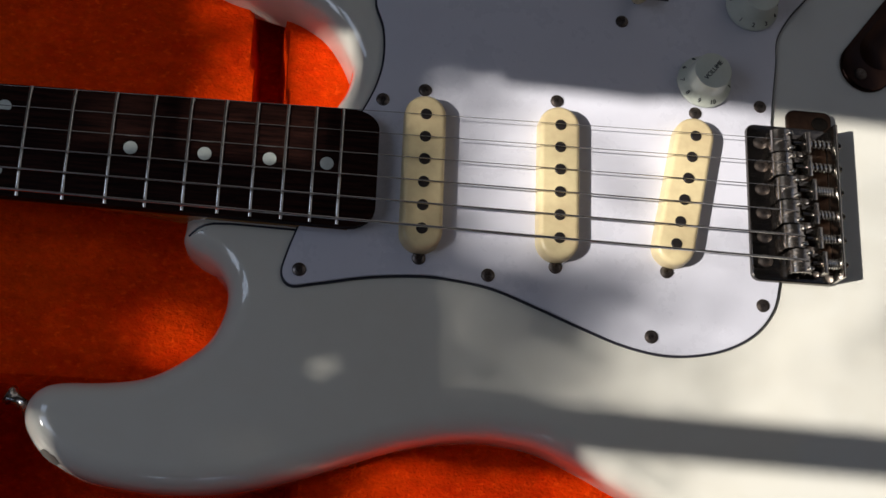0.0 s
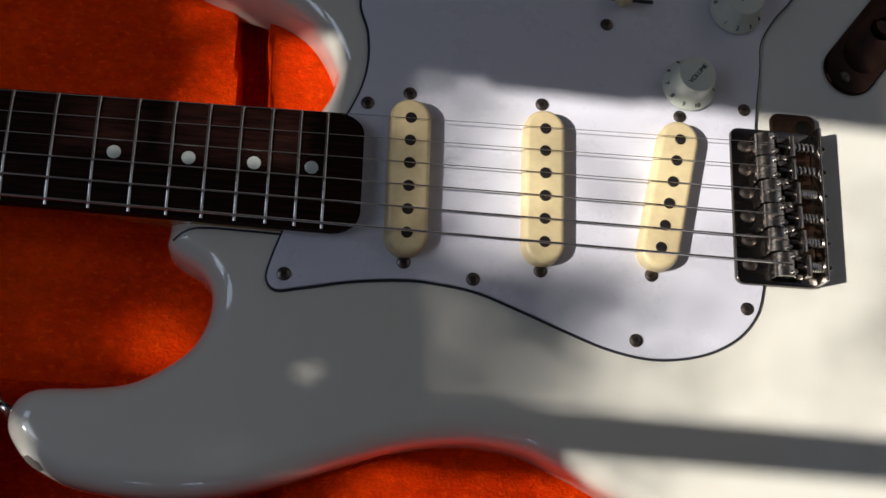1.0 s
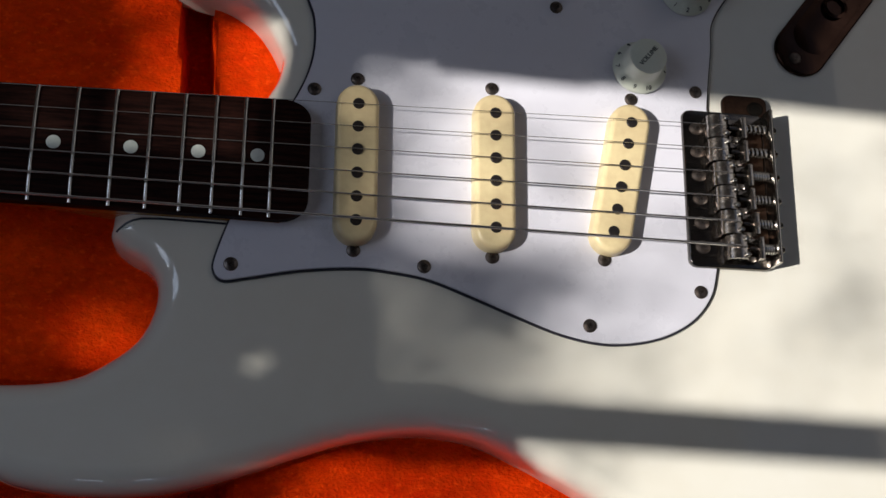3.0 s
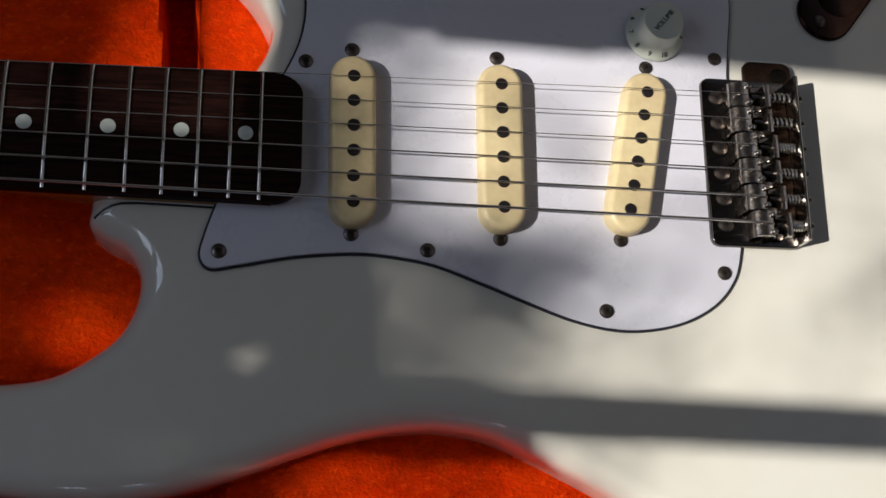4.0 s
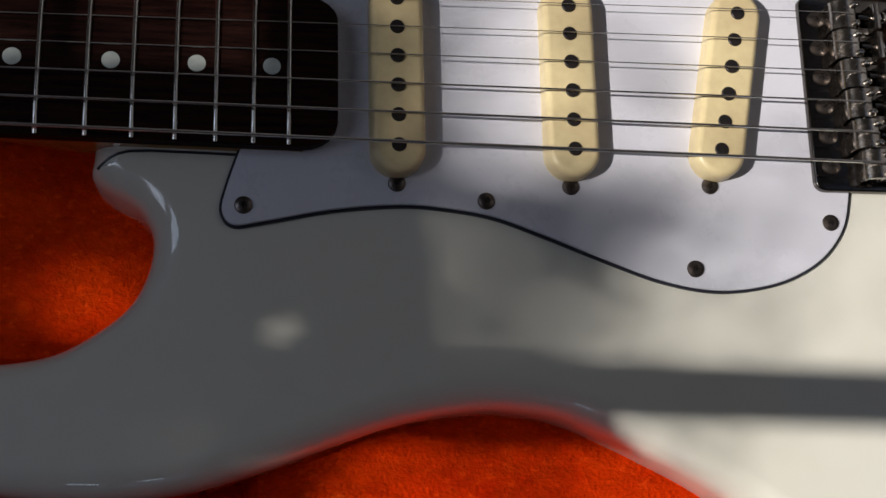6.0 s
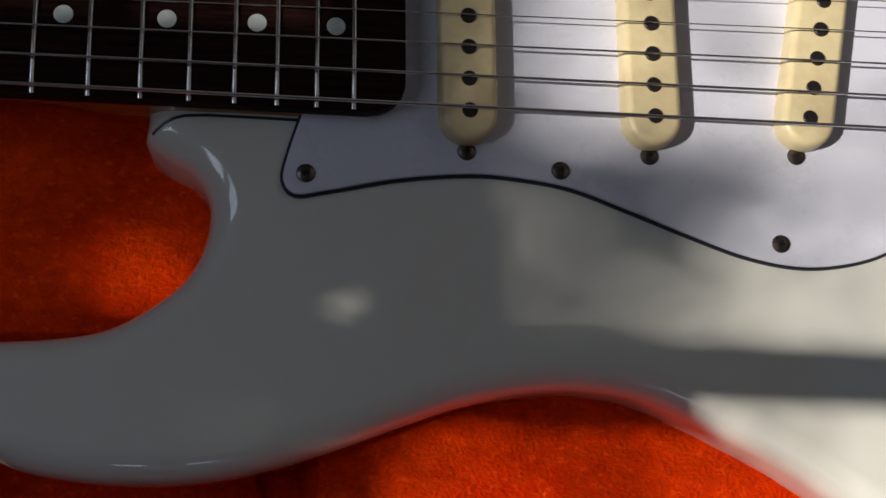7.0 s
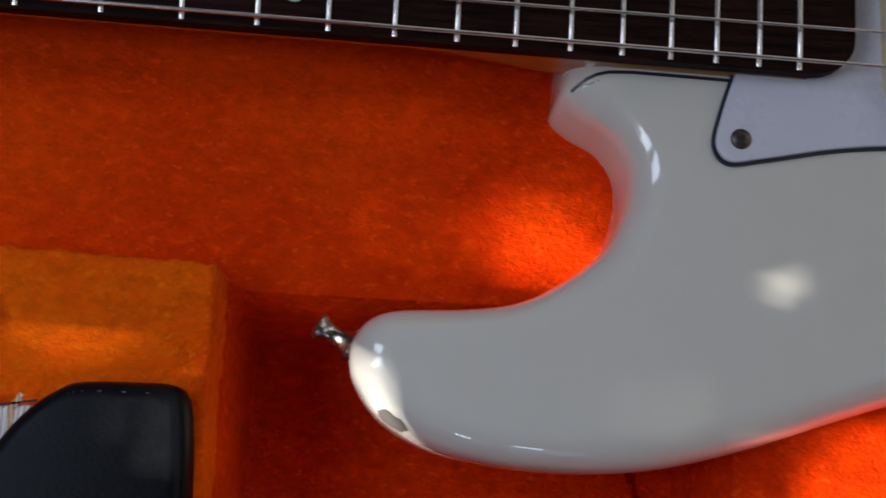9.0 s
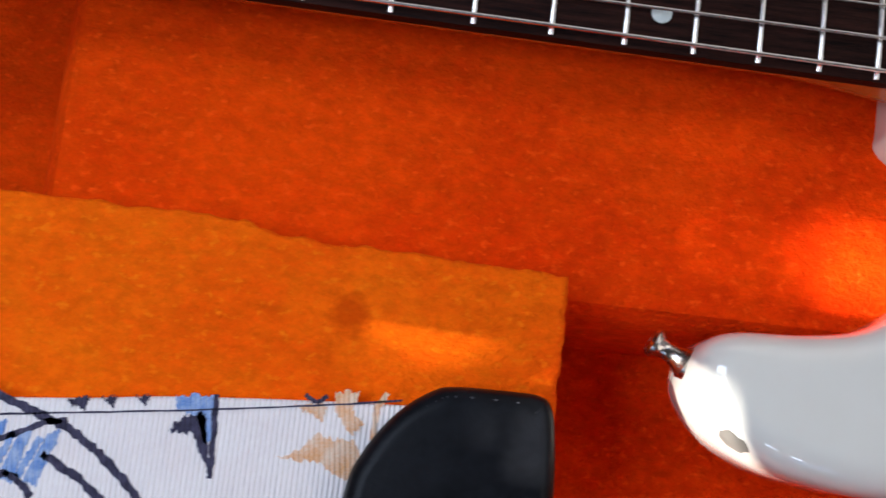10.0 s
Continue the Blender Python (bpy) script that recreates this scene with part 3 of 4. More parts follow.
def neck():
    bm = bmesh.new()
    rings = []
    for x in np.linspace(-0.02, 0.460, 60):
        w = half_width(x) - 0.0006
        heel = min(max((x - 0.345) / 0.05, 0), 1)
        heel = heel * heel * (3 - 2 * heel)
        depth = 0.0185 + (0.0215 - 0.0185) * max(x, 0) / 0.4
        ring = []
        for a in np.linspace(0, math.pi, 15):
            e = 1.0 - 0.72 * heel
            cx, sx = math.cos(a), math.sin(a)
            ring.append(bm.verts.new((x, w * math.copysign(abs(cx) ** e, cx), 0.0052 - depth * abs(sx) ** e)))
        rings.append(ring)
    for a, b in zip(rings, rings[1:]):
        for i in range(15):
            bm.faces.new((a[i], a[(i + 1) % 15], b[(i + 1) % 15], b[i]))
    bm.faces.new(rings[0]), bm.faces.new(rings[-1])
    part("neck", bm, M["maple"], guitar, "amber lacquered maple neck")
    # fingerboard
    bm = bmesh.new()
    xs = list(np.linspace(-0.003, 0.459, 40)) + [0.463, 0.4660, 0.4682, 0.4698, 0.4707, 0.4712]
    rings = []
    for x in xs:
        w = half_width(min(x, 0.459))
        if x > 0.459:
            w -= 0.0095 * (1 - math.sqrt(max(1 - ((x - 0.459) / 0.0123) ** 2, 0)))
        ys = np.linspace(-w, w, 13)
        r = [bm.verts.new((x, y, board_z(y) - (0.0006 if k in (0, 12) else 0))) for k, y in enumerate(ys)]
        r += [bm.verts.new((x, w, 0.0053)), bm.verts.new((x, -w, 0.0053))]
        rings.append(r)
    for a, b in zip(rings, rings[1:]):
        n = len(a)
        for i in range(n):
            bm.faces.new((a[i], a[(i + 1) % n], b[(i + 1) % n], b[i]))
    bm.faces.new(rings[0]), bm.faces.new(rings[-1])
    part("fingerboard", bm, M["rosewood"], guitar, "dark rosewood fingerboard")
    for n in range(1, 22):
        x, w = fret_x(n), half_width(fret_x(n)) - 0.0004
        bm = bmesh.new()
        rows = []
        for y in np.linspace(-w, w, 15):
            end = min((w - abs(y)) / 0.002, 1)
            hgt = 0.0004 + 0.0007 * end
            rows.append([bm.verts.new((x + dx, y, board_z(y) + dz)) for dx, dz in ((-0.00092, -0.0004), *((-0.0009 * math.cos(radians(a)), hgt * math.sin(radians(a))) for a in (8, 30, 52, 70, 90, 110, 128, 150, 172)), (0.00092, -0.0004))])
        for a, b in zip(rows, rows[1:]):
            for i in range(10):
                bm.faces.new((a[i], a[i + 1], b[i + 1], b[i]))
        bm.faces.new(rows[0]), bm.faces.new(rows[-1])
        part("fret", bm, M["fret"], guitar)
    bm = bmesh.new()
    spin(bm, [(0.0029, -0.0008), (0.0029, 0.00010), (0.0027, 0.00016), (0, 0.00016)], 24)
    dot = None
    for n, ys in ((5, (0,)), (7, (0,)), (9, (0,)), (12, (-0.0140, 0.0140)), (15, (0,)), (17, (0,)), (19, (0,)), (21, (0,))):
        for y in ys:
            m = Matrix.Translation(((fret_x(n) + fret_x(n - 1)) / 2, y, board_z(y))) @ Matrix.Rotation(y / 0.24, 4, "X")
            if dot is None:
                dot = part("inlay_dot", bm, M["dot"], guitar, "pale clay inlay dot")
                dot.matrix_basis = m
            else:
                again(dot, m, guitar)


neck()


def pickguard():
    o = spline([(0.4384, -0.0264), (0.4348, -0.0378), (0.4331, -0.0472), (0.4375, -0.0526), (0.4483, -0.0511), (0.4699, -0.0468),
                (0.4916, -0.0447), (0.5062, -0.0453), (0.5239, -0.0481), (0.5428, -0.0548), (0.5630, -0.0627), (0.5812, -0.0692),
                (0.5984, -0.0725), (0.6135, -0.0720), (0.6287, -0.0682), (0.6422, -0.0603), (0.6510, -0.0490), (0.6545, -0.0360),
                (0.6548, -0.0335), (0.6540, 0.0412), (0.6555, 0.0553), (0.6575, 0.0704), (0.6587, 0.0839), (0.6652, 0.0960), (0.6743, 0.1071), (0.6833, 0.1197),
                (0.6798, 0.1289), (0.6569, 0.1291), (0.6057, 0.1163), (0.5548, 0.1036), (0.5145, 0.1025), (0.4848, 0.1061), (0.4697, 0.1002), (0.4666, 0.0846),
                (0.4706, 0.0709), (0.4714, 0.0569), (0.4690, 0.0437), (0.4634, 0.0303), (0.4592, 0.0250)], 8, True, (0, 17, 18, 19, 38))
    bm = bmesh.new()
    slab(bm, o, 0.0002, 0.0015, 0.0004, 0, 2)
    guard = part("pickguard", bm, M["ply"], guitar, "three-ply white pickguard with black core")
    bm = bmesh.new()
    inner = insets(o, 0.0009, 2)[-1][0]
    slab(bm, inner, 0.0014, 0.0026, 0.0005, 0, 3)
    part("top_ply", bm, M["guard"], guard, "white plastic top")
    return guard


guard = pickguard()


def screw_mesh(r=0.0030, h=0.0012):
    """Domed cross-head screw."""
    bm = bmesh.new()
    n = 24
    spin(bm, [(r, -0.0008), (r, 0.0002), (r * 0.93, 0.55 * h), (r * 0.6, 0.9 * h), (r * 0.42, h), (r * 0.36, h), (r * 0.30, 0.25 * h), (0, 0.2 * h)], n)
    for k in range(2):
        box(bm, -r * 0.62, r * 0.62, -r * 0.11, r * 0.11, h * 0.30, h * 0.97, m=Matrix.Rotation(math.pi / 4 + k * math.pi / 2, 4, "Z"))
    return bm


screw = None
for sx, sy in ((0.4409, -0.0452), (0.5217, -0.0420), (0.5940, -0.0645), (0.6452, -0.0471), (0.4725, 0.0357), (0.6479, 0.0484), (0.5822, 0.0855)):
    m = Matrix.Translation((sx, sy, 0.0026)) @ Matrix.Rotation(sx * 71, 4, "Z")
    if screw is None:
        screw = part("guard_screw", screw_mesh(), M["screw"], guitar, "tarnished cross-head screw")
        screw.matrix_basis = m
    else:
        again(screw, m, guitar)


def pickup(cx, cy, angle, tilt):
    """Stadium cover with six magnets and two height screws."""
    bm = bmesh.new()
    slab(bm, stadium(0.0714, 0.0184, 20), 0.0020, 0.0108, 0.0026, 0, 6)
    m = Matrix.Translation((cx, cy, 0)) @ Matrix.Rotation(radians(angle), 4, "Z") @ Matrix.Rotation(radians(tilt), 4, "X")
    cover = part("pickup", bm, M["cream"], guitar, "aged cream single-coil pickup cover")
    cover.matrix_basis = m
    first = None
    for k in range(6):
        y = -0.02625 + 0.0105 * k
        mk = Matrix.Translation((0, y, 0.0108 + (0.0005 if k in (2, 3) else 0.0002)))
        if first is None:
            b2 = bmesh.new()
            spin(b2, [(0.0025, -0.003), (0.0025, 0.0001), (0.0022, 0.0004), (0, 0.0004)], 24)
            first = part("pole_piece", b2, M["pole"], cover, "dark magnet pole")
            first.matrix_basis = mk
        else:
            again(first, mk, cover)
    for y in (-0.0372, 0.0412):
        again(screw, Matrix.Translation((0, y, 0.0026)) @ Matrix.Rotation(0.5 + y * 20, 4, "Z"), cover).name = "height_screw"


pickup(0.4913, 0.0007, 0.15, 0.0)
pickup(0.5514, 0.0010, -0.14, 0.0)
pickup(0.6086, 0.0018, -11.06, 0.0)


def knob(cx, cy, word, turn, first):
    bm = bmesh.new()
    prof = [(0.0126, 0.0), (0.0128, 0.0012), (0.0126, 0.0020), (0.0112, 0.0036), (0.0098, 0.0050), (0.0093, 0.0065), (0.0090, 0.0125), (0.0086, 0.0136), (0.0078, 0.0140), (0.0, 0.0141)]
    spin(bm, prof, 72)
    for v in bm.verts:
        rad = math.hypot(v.co.x, v.co.y)
        if 0.0088 < rad < 0.0095 and 0.006 < v.co.z < 0.013:
            k = round(math.atan2(v.co.y, v.co.x) / (2 * math.pi) * 72)
            f = 0.965 if k % 2 else 1.0
            v.co.x *= f
            v.co.y *= f
    ob = part("control_knob", bm, M["knob"], guitar, "pale mint plastic knob with printed skirt numbers")
    ob.matrix_basis = Matrix.Translation((cx, cy, 0.0030))
    words("lettering", word, 0.0031, M["ink"], ob, Matrix.Translation((0, 0, 0.0141)) @ Matrix.Rotation(radians(turn), 4, "Z"), label="dark printed " + word)
    for n in range(1, 11):
        a = radians(first - 33 * (10 - n))
        m = Matrix.Rotation(a, 4, "Z") @ Matrix.Translation((0.0114, 0, 0.00355)) @ Matrix.Rotation(radians(47), 4, "Y") @ Matrix.Rotation(radians(90), 4, "Z")
        words("numeral", str(n), 0.0030, M["ink"], ob, m)


knob(0.6208, 0.0579, "VOLUME", 50, -75)
knob(0.6457, 0.0996, "TONE", 40, 170)


def selector():
    # thin black strip whose colour gives the shade inside the slot
    bm = bmesh.new()
    box(bm, 0.575, 0.605, 0.0985, 0.1005, 0.0024, 0.00275)
    sw = part("selector_switch", bm, M["ply"], guitar, "black strip coloured as the shaded switch slot")
    bm = bmesh.new()
    box(bm, 0.588, 0.5896, 0.0955, 0.1000, 0.001, 0.009)
    part("lever", bm, M["chrome_dark"], sw)
    bm = bmesh.new()
    spin(bm, [(0.0030, 0), (0.0036, 0.0015), (0.0038, 0.005), (0.0034, 0.0085), (0.0022, 0.0100), (0, 0.0104)], 24)
    t = part("switch_tip", bm, M["tip"], sw, "cream plastic switch tip")
    t.matrix_basis = pose(0.5885, 0.0970, 0.0062, 16, 0, 0)


selector()


BRIDGE = Matrix.Translation((0.6400, 0.0008, 0)) @ Matrix.Diagonal((1.183, 1.0, 1, 1)) @ Matrix.Translation((-0.6318, 0, 0))


def tremolo():
    # plate with an ear for the arm and a bent-up rear flange
    def r4(x0, x1, y0, y1, r):
        pts = []
        for cx, cy, a0 in ((x1 - r, y1 - r, 0), (x0 + r, y1 - r, 90), (x0 + r, y0 + r, 180), (x1 - r, y0 + r, 270)):
            pts += [(cx + r * math.cos(radians(a0 + a)), cy + r * math.sin(radians(a0 + a))) for a in (0, 22.5, 45, 67.5, 90)]
        return np.array(pts)
    bm = bmesh.new()
    slab(bm, r4(0.6318, 0.6650, -0.0368, 0.0378, 0.0035), 0.0022, 0.0050, 0.0009, 0, 3)
    bridge = part("tremolo_bridge", bm, M["chrome_dark"], guitar, "tarnished chrome vintage tremolo bridge")
    bridge.matrix_basis = BRIDGE
    bm = bmesh.new()
    slab(bm, r4(0.6488, 0.6672, 0.030, 0.0470, 0.0035), 0.0021, 0.0046, 0.0009, 0, 3)
    part("arm_ear", bm, M["rust"], bridge, "brown tarnished ear of the plate")
    # no hole is cut: its shade is the disc's near-black colour
    bm = bmesh.new()
    spin(bm, [(0.0034, 0), (0.0034, 0.0004), (0.0026, 0.0005), (0.0024, 0.0002), (0, 0.0002)], 20, Matrix.Translation((0.662, 0.0405, 0.0046)))
    part("arm_hole", bm, M["hole"], bridge, "dark disc coloured as the shaded arm hole")
    bm = bmesh.new()
    box(bm, 0.6636, 0.6652, -0.0358, 0.0368, 0.0030, 0.0150, 0.0007)
    part("rear_flange", bm, M["chrome"], bridge, "upright chrome flange")
    bm = bmesh.new()
    box(bm, 0.6525, 0.6634, -0.0315, 0.0315, 0.0050, 0.0056)
    part("worn_bed", bm, M["rust"], bridge, "rusty bed under the saddles")
    for k in range(6):
        m = Matrix.Translation((0.6372, -0.0278 + 0.01125 * k, 0.0050)) @ Matrix.Rotation(k * 1.1, 4, "Z")
        o = again(screw, m, bridge)
        o.name = "mounting_screw"
    for k in range(6):
        y = -0.0291 + 0.01128 * k
        x0 = (0.6448, 0.6430, 0.6418, 0.6412, 0.6398, 0.6395)[k]
        bm = bmesh.new()
        # bent sheet: front lip, rounded crown, then two rails round the string slot and the rear lug
        prof = [(x0, 0.0062), (x0 - 0.0002, 0.0105), (x0 + 0.0006, 0.0126), (x0 + 0.0024, 0.0138), (x0 + 0.0046, 0.0141), (x0 + 0.0066, 0.0137), (x0 + 0.0076, 0.0124)]
        w = 0.0053
        def sheet(prof, y0, y1, t):
            up = [[bm.verts.new((px, yy, pz)) for yy in (y0, (y0 + y1) / 2, y1)] for px, pz in prof]
            dn = [[bm.verts.new((px + t * 0.3, yy, pz - t)) for yy in (y0, (y0 + y1) / 2, y1)] for px, pz in prof]
            for a, b, c, d in zip(up, up[1:], dn, dn[1:]):
                for i in range(2):
                    bm.faces.new((a[i], a[i + 1], b[i + 1], b[i]))
                    bm.faces.new((c[i], d[i], d[i + 1], c[i + 1]))
                bm.faces.new((a[0], b[0], d[0], c[0]))
                bm.faces.new((a[2], c[2], d[2], b[2]))
            bm.faces.new((*up[0], *dn[0][::-1]))
            bm.faces.new((*up[-1], *dn[-1][::-1]))
        sheet(prof, y - w, y + w, 0.0014)
        lug = x0 + (0.0126, 0.0131, 0.0133, 0.0136, 0.0137, 0.0138)[k]
        box(bm, lug - 0.0008, lug + 0.0013, y - w + 0.0002, y + w - 0.0002, 0.0065, 0.0138, 0.0005)
        saddle = part("saddle", bm, M["steel"], bridge, "bent steel string saddle")
        for s in (-1, 1):
            bm = bmesh.new()
            sheet([(x0 + 0.0074, 0.0112), (x0 + 0.0095, 0.0088), (lug, 0.0084)], *sorted((y + s * w, y + s * 0.0030)), 0.0013)
            part("saddle_rail", bm, M["chrome_dark"], saddle)
        for s in (-1, 1):
            b2 = bmesh.new()
            spin(b2, [(0.0011, -0.008), (0.0011, 0.0006), (0.0007, 0.0009), (0.0005, 0.0003), (0, 0.0003)], 12, Matrix.Translation((x0 + 0.0068, y + s * 0.0036, 0.0142)))
            part("height_screw", b2, M["chrome"], saddle)
        b2 = bmesh.new()
        tube(b2, [(x0 + 0.009, y + 0.0004, 0.0102), (0.6662, y + 0.0004, 0.0102)], 0.0011, 10)
        spin(b2, [(0.0020, 0), (0.0021, 0.0012), (0.0014, 0.0022), (0, 0.0023)], 14, Matrix.Translation((0.6652, y + 0.0004, 0.0102)) @ Matrix.Rotation(math.pi / 2, 4, "Y"))
        part("intonation_screw", b2, M["chrome_dark"], saddle)
        b2 = bmesh.new()
        turns = 5 if k != 3 else 7
        a, b = lug + 0.0014, 0.6635
        pts = [(a + (b - a) * i / (turns * 10), y + 0.0004 + 0.0021 * math.cos(i * 0.628), 0.0102 + 0.0021 * math.sin(i * 0.628)) for i in range(turns * 10 + 1)]
        tube(b2, pts, 0.00038, 6)
        part("spring", b2, M["fret"], saddle, "bright coil spring")
    return bridge


tremolo()


def strings():
    radii = (0.00058, 0.00047, 0.00036, 0.00023, 0.00019, 0.00016)
    for k, r in enumerate(radii):
        x1 = (0.6485, 0.6470, 0.6455, 0.6450, 0.6438, 0.6435)[k]
        x1 = (BRIDGE @ Vector((x1, 0, 0))).x
        pts = [(x, string_y(k, x), string_z(x)) for x in np.linspace(0.0, x1, 24)]
        pts += [(x1 + 0.003, string_y(k, x1), string_z(x1) - 0.0008), (x1 + 0.0065, string_y(k, x1), string_z(x1) - 0.0065)]
        bm = bmesh.new()
        tube(bm, pts, r, 8)
        part("guitar_string", bm, M["string"], guitar, "wound nickel string" if k < 3 else "plain steel string")


strings()


def jack_plate():
    o = stadium(0.074, 0.0265, 20)
    bm = bmesh.new()
    slab(bm, o, 0.0003, 0.0022, 0.0012, 0, 4)
    plate = part("jack_plate", bm, M["jack"], guitar, "boat-shaped chrome jack plate")
    plate.matrix_basis = Matrix.Translation((0.7176, 0.0939, 0)) @ Matrix.Rotation(radians(-38), 4, "Z")
    bm = bmesh.new()
    slab(bm, stadium(0.047, 0.0195, 16), 0.0020, 0.00245, 0.0002, 0, 2)
    part("jack_cup", bm, M["jack"], plate, "dark recessed cup")
    bm = bmesh.new()
    spin(bm, [(0.0062, 0), (0.0062, 0.0018), (0.0046, 0.0022), (0.0040, 0.0006), (0, 0.0006)], 24, Matrix.Translation((0, 0.006, 0.0023)))
    part("jack_socket", bm, M["jack"], plate)
    for y in (-0.0300, 0.0300):
        again(screw, Matrix.Translation((0, y, 0.0022)), plate).name = "plate_screw"


jack_plate()


def strap_button():
    bm = bmesh.new()
    spin(bm, [(0.0042, -0.004), (0.0050, 0.0), (0.0042, 0.0010), (0.0030, 0.003), (0.0026, 0.006), (0.0032, 0.0082), (0.0043, 0.0094), (0.0044, 0.0106), (0.0034, 0.0116), (0.0012, 0.0118), (0.0008, 0.0112), (0, 0.0112)], 28)
    ob = part("strap_button", bm, M["steel"], guitar, "chrome strap button on the horn")
    d = Vector((-0.80, 0.42, 0.0)).normalized()
    ob.matrix_basis = Matrix.Translation((0.3350, -0.1064, -0.019)) @ d.to_track_quat("Z", "Y").to_matrix().to_4x4()


strap_button()


# ---------------------------------------------------------------- the strap on the box
strap = tagged(new("guitar_strap"), "white woven strap with blue figures and black leather end", "guitar strap")
TOP = -0.0018


def strap_parts():
    bm = bmesh.new()
    o = spline([(-0.12, -0.20), (0.2837, -0.2009), (0.2850, -0.1283), (0.2524, -0.1288), (0.1982, -0.1329), (0.1493, -0.1385), (0.0042, -0.1500), (-0.1115, -0.1570)], 10, True, (0, 1, 2, 7))
    slab(bm, o, TOP, TOP + 0.0045, 0.0012, 0, 3)
    web = part("webbing", bm, M["weave"], strap, "white ribbed woven webbing")
    bm = bmesh.new()
    o = spline([(0.2395, -0.195), (0.2990, -0.195), (0.2972, -0.148), (0.2958, -0.1307), (0.2940, -0.1245), (0.2905, -0.1224), (0.2824, -0.1222), (0.2690, -0.1226), (0.2627, -0.1245), (0.254, -0.1314), (0.2466, -0.1422), (0.243, -0.1541)], 10, True, (0, 1))
    slab(bm, o, TOP + 0.0046, TOP + 0.0160, 0.0050, 0.001, 6)
    part("leather_end", bm, M["leather"], strap, "stitched black leather strap end")
    return web


web = strap_parts()


def strap_figures():
    base = Matrix(((0.982, -0.160, 0, 0.1532), (0.110, 0.975, 0, -0.1384), (0, 0, 1, TOP + 0.0045), (0, 0, 0, 1)))
    mm = 0.001

    def ribbon(points, width, mat, name="woven_line"):
        p = spline([(u * mm, v * mm) for u, v in points], 9, False)
        t = np.gradient(p, axis=0)
        nrm = np.stack([-t[:, 1], t[:, 0]], 1) / np.maximum(np.linalg.norm(t, axis=1), 1e-9)[:, None] * width * mm / 2
        bm = bmesh.new()
        rng = random.Random(len(points))
        k1 = [1 + rng.uniform(-0.4, 0.35) for _ in p]
        lo = [bm.verts.new((*(a - b * k), 0.0003)) for a, b, k in zip(p, nrm, k1)]
        hi = [bm.verts.new((*(a + b * k), 0.0003)) for a, b, k in zip(p, nrm, k1[::-1])]
        for i in range(len(p) - 1):
            bm.faces.new((lo[i], lo[i + 1], hi[i + 1], hi[i]))
        r = bmesh.ops.extrude_face_region(bm, geom=bm.faces[:])
        bmesh.ops.translate(bm, vec=(0, 0, -0.0004), verts=[v for v in r["geom"] if isinstance(v, bmesh.types.BMVert)])
        part(name, bm, mat, web, smooth=False).matrix_basis = base

    def patch(points, mat, name="woven_figure"):
        o = np.array([(u * mm, v * mm) for u, v in points])
        # stepped edges as a loom makes them
        dense = np.concatenate([o[i] + (o[(i + 1) % len(o)] - o[i]) * np.linspace(0, 1, 13)[:-1, None] for i in range(len(o))])
        dense += np.random.default_rng(len(points)).uniform(-1, 1, dense.shape) * (0.00025, 0.0008)
        bm = bmesh.new()
        slab(bm, dense, -0.0002, 0.00028)
        part(name, bm, mat, web, smooth=False).matrix_basis = base

    navy, blue, apricot = M["weave_navy"], M["weave_blue"], M["weave_orange"]
    ribbon([(-20, 9), (0, -0.8), (9, -5), (17.5, -10), (25, -17), (33, -26), (38, -36)], 2.4, navy)
    ribbon([(-14, -12), (0, -10), (8, -7), (15, -6)], 1.6, navy)
    ribbon([(8.5, -15), (16, -20), (23, -26), (30, -36)], 2.2, navy)
    ribbon([(-12, -22), (0, -20), (6, -26)], 2.0, navy)
    for k in range(4):
        ribbon([(1 + 3.6 * k, -9.0 - 0.8 * k), (-2 + 3.4 * k, -15 - 0.6 * k), (-4 + 3.2 * k, -20 - 0.4 * k)], 1.9, blue)
    for k in range(3):
        patch([(-4 + 7 * k, -6.5 - 1.5 * k), (-0.5 + 7 * k, -6.0 - 1.5 * k), (-5.5 + 6.4 * k, -21 - k), (-9 + 6.4 * k, -20 - k)], blue)
    patch([(43.5, -0.5), (54, -0.5), (53.6, -12), (51, -13.5), (49, -6), (44, -4.5)], blue)
    ribbon([(54.2, -0.4), (53.8, -8), (53.2, -16), (52.6, -22.5)], 1.5, navy)
    patch([(41.5, -9.8), (45.5, -6.2), (51.5, -5.2), (52.4, -20.5), (50.5, -17), (48, -10.5)], navy)
    patch([(15, -0.4), (21, -0.4), (19.5, -3.4), (16, -2.2)], navy)
    patch([(24, -0.4), (28, -0.4), (27, -3.0)], navy)
    patch([(33, -0.4), (37, -0.4), (35.5, -2.6)], navy)
    patch([(86, -0.5), (93, -0.5), (90.5, -5.5), (93.5, -9.5), (90, -12), (86, -6)], apricot)
    patch([(75, -3.2), (84, -4.0), (82.5, -8), (77, -5)], apricot)
    patch([(70.5, -17.8), (77, -15), (81, -11), (85, -13), (91, -13.5), (93.5, -21), (88, -24), (81, -18.8)], apricot)
    ribbon([(100, -1), (97, -6), (96, -14), (94, -24)], 1.6, apricot)
    ribbon([(78, -1), (81, -3), (84, -1.4)], 1.2, navy)
    ribbon([(-30, -4.4), (0, -4.2), (40, -4.4), (80, -4.0), (104, -3.2)], 0.5, navy, "seam_thread")


strap_figures()


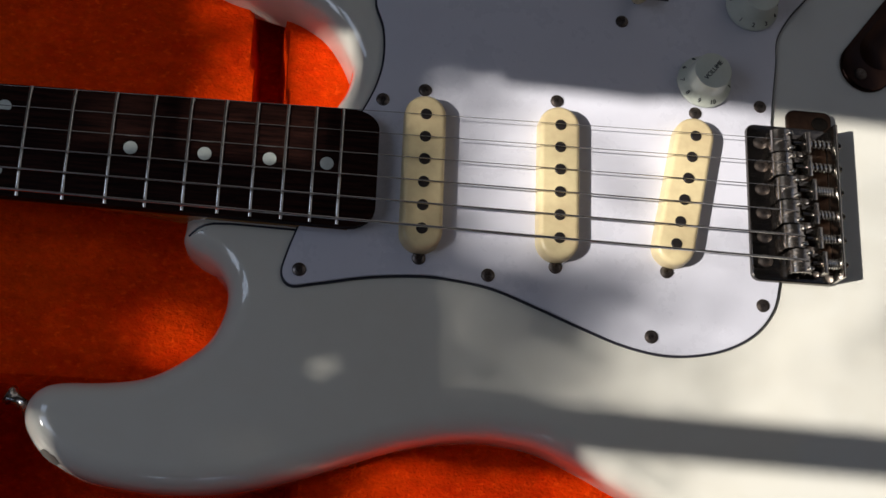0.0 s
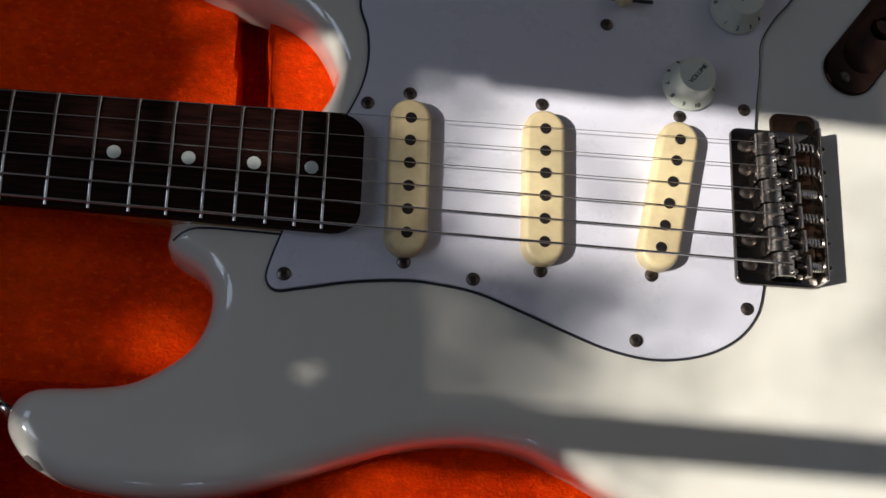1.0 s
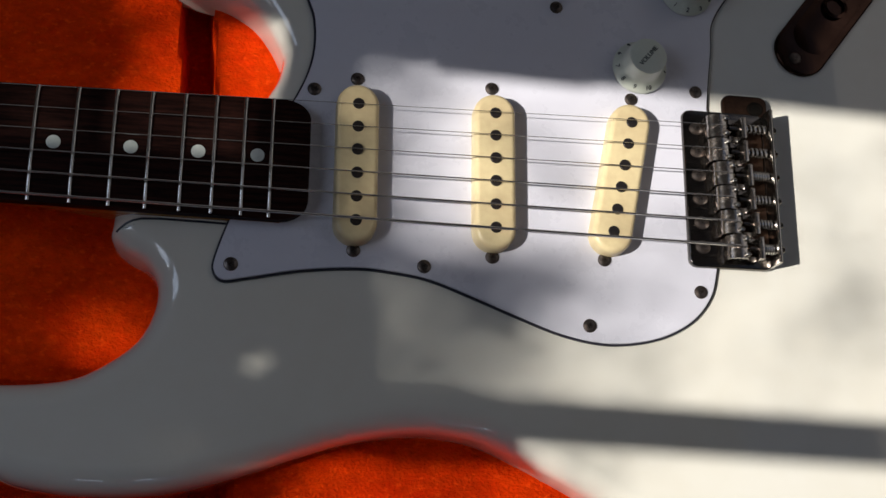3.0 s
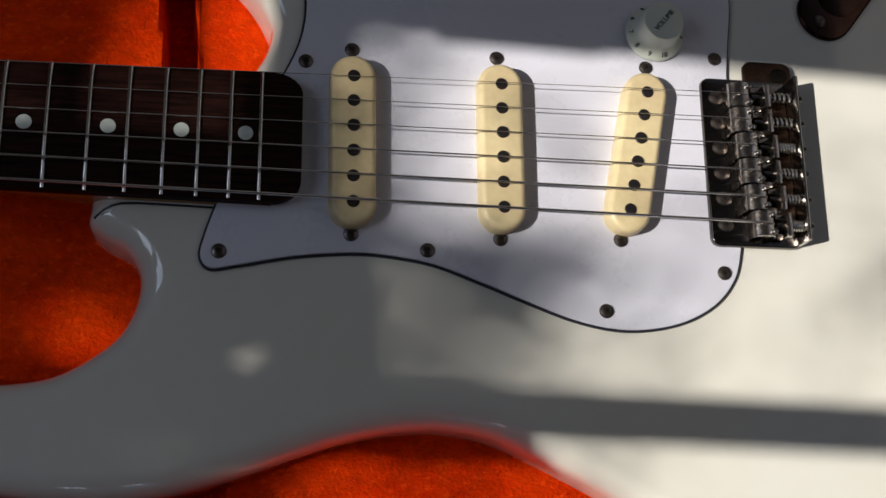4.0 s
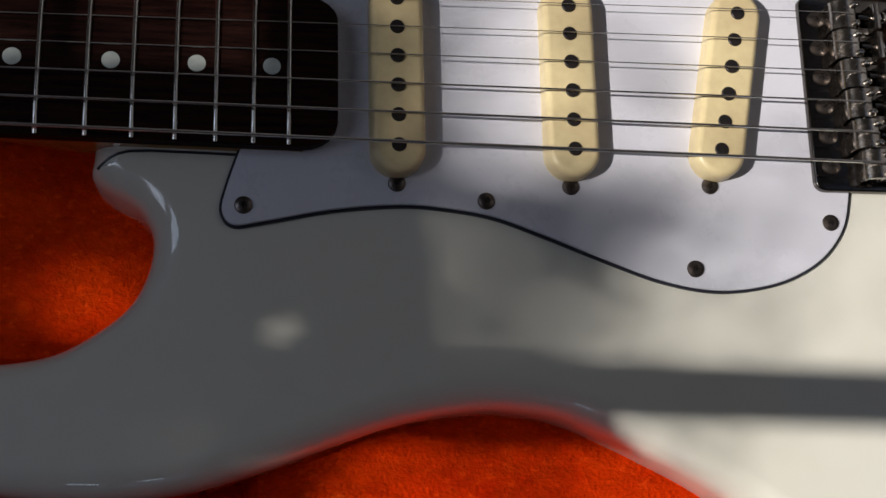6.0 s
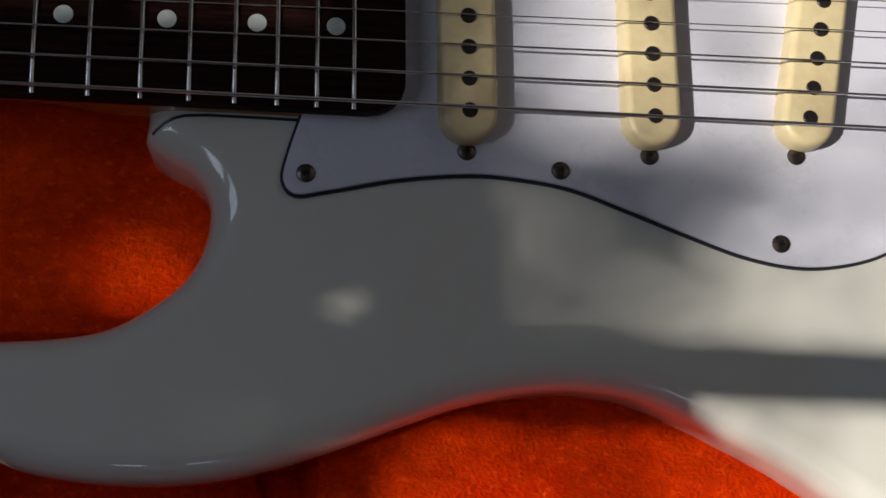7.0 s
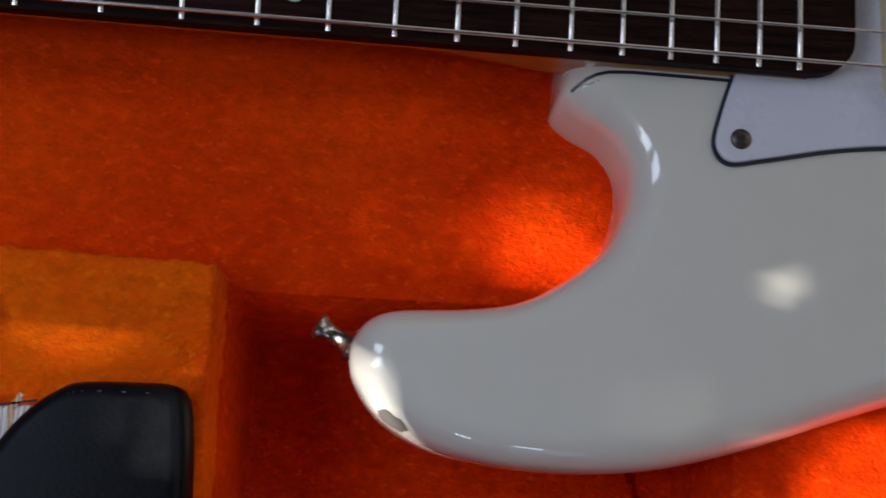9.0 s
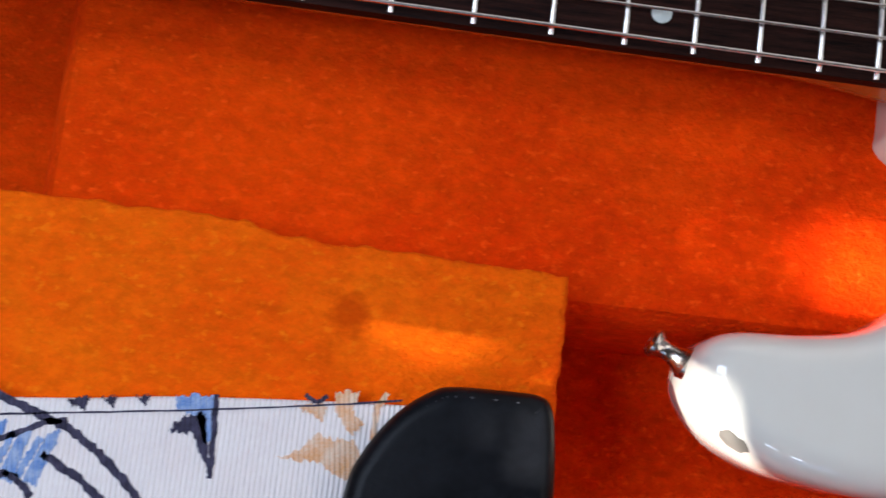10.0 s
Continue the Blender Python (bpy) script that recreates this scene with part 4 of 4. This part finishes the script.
def strap_stitches():
    edge = spline([(0.2458, -0.1560), (0.2472, -0.1500), (0.2500, -0.1428), (0.2566, -0.1337), (0.2642, -0.1272), (0.2700, -0.1254), (0.2880, -0.1252)], 10, False)
    for k in range(0, len(edge) - 3, 3):
        a, b = edge[k], edge[k + 2]
        z = TOP + 0.0150
        bm = bmesh.new()
        tube(bm, [(*a, z - 0.0004), (*((a + b) / 2), z + 0.0002), (*b, z - 0.0004)], 0.0005, 6)
        part("stitch", bm, M["thread"], strap)


strap_stitches()


def lacquer_chip():
    """A worn patch that follows the rounded edge of the horn."""
    bm = bmesh.new()
    start = int(np.linalg.norm(BODY - np.array((0.3462, -0.1285)), axis=1).argmin())
    run = np.concatenate([[0], np.cumsum(np.linalg.norm(np.diff(BODY[start - 14:start + 15], axis=0), axis=1))])
    run -= run[14]
    rng = random.Random(2)

    def at(along, tilt):
        p = np.array([np.interp(along, run, BODY[start - 14:start + 15, c]) for c in (0, 1)])
        q = np.array([np.interp(along + 0.001, run, BODY[start - 14:start + 15, c]) for c in (0, 1)])
        out = np.array((q[1] - p[1], p[0] - q[0]))
        out /= np.linalg.norm(out)
        p = p - out * (0.0112 * (1 - math.sin(tilt)) - 0.00025 * math.sin(tilt))
        return bm.verts.new((*p, -0.0112 * (1 - math.cos(tilt)) + 0.00025 * math.cos(tilt)))

    rings = []
    for f in (0.0, 0.5, 1.0):
        rings.append([at(f * 0.0052 * math.cos(a) * w, radians(66) + f * radians(17) * math.sin(a) * w)
                      for a, w in ((2 * math.pi * k / 20, rng.uniform(0.85, 1.12)) for k in range(20))] if f else [at(0, radians(66))] * 20)
    for a, b in zip(rings, rings[1:]):
        for k in range(20):
            q = [a[k], a[(k + 1) % 20], b[(k + 1) % 20], b[k]]
            bm.faces.new([v for n, v in enumerate(q) if v not in q[:n]])
    part("lacquer_chip", bm, M["chip"], guitar, "chipped bare spot on the horn")


lacquer_chip()


def pocket_gap():
    line = np.array([(0.3936, -0.0322), (0.3950, -0.0310), (0.3974, -0.0291), (0.4000, -0.0279), (0.4035, -0.0270), (0.4105, -0.0266), (0.4272, -0.0269), (0.4385, -0.0272)])
    deep = np.minimum(nearest(BODY, line)[1], 0.0112)
    fall = 0.0112 - np.sqrt(0.0112 ** 2 - (0.0112 - deep) ** 2)
    # black tube on the surface, coloured as the shade between neck and body
    bm = bmesh.new()
    tube(bm, [(x, y, 0.0002 - f) for (x, y), f in zip(line, fall)], 0.0005, 6)
    part("pocket_gap", bm, M["ply"], guitar, "thin black line for the shade in the neck pocket gap")


pocket_gap()
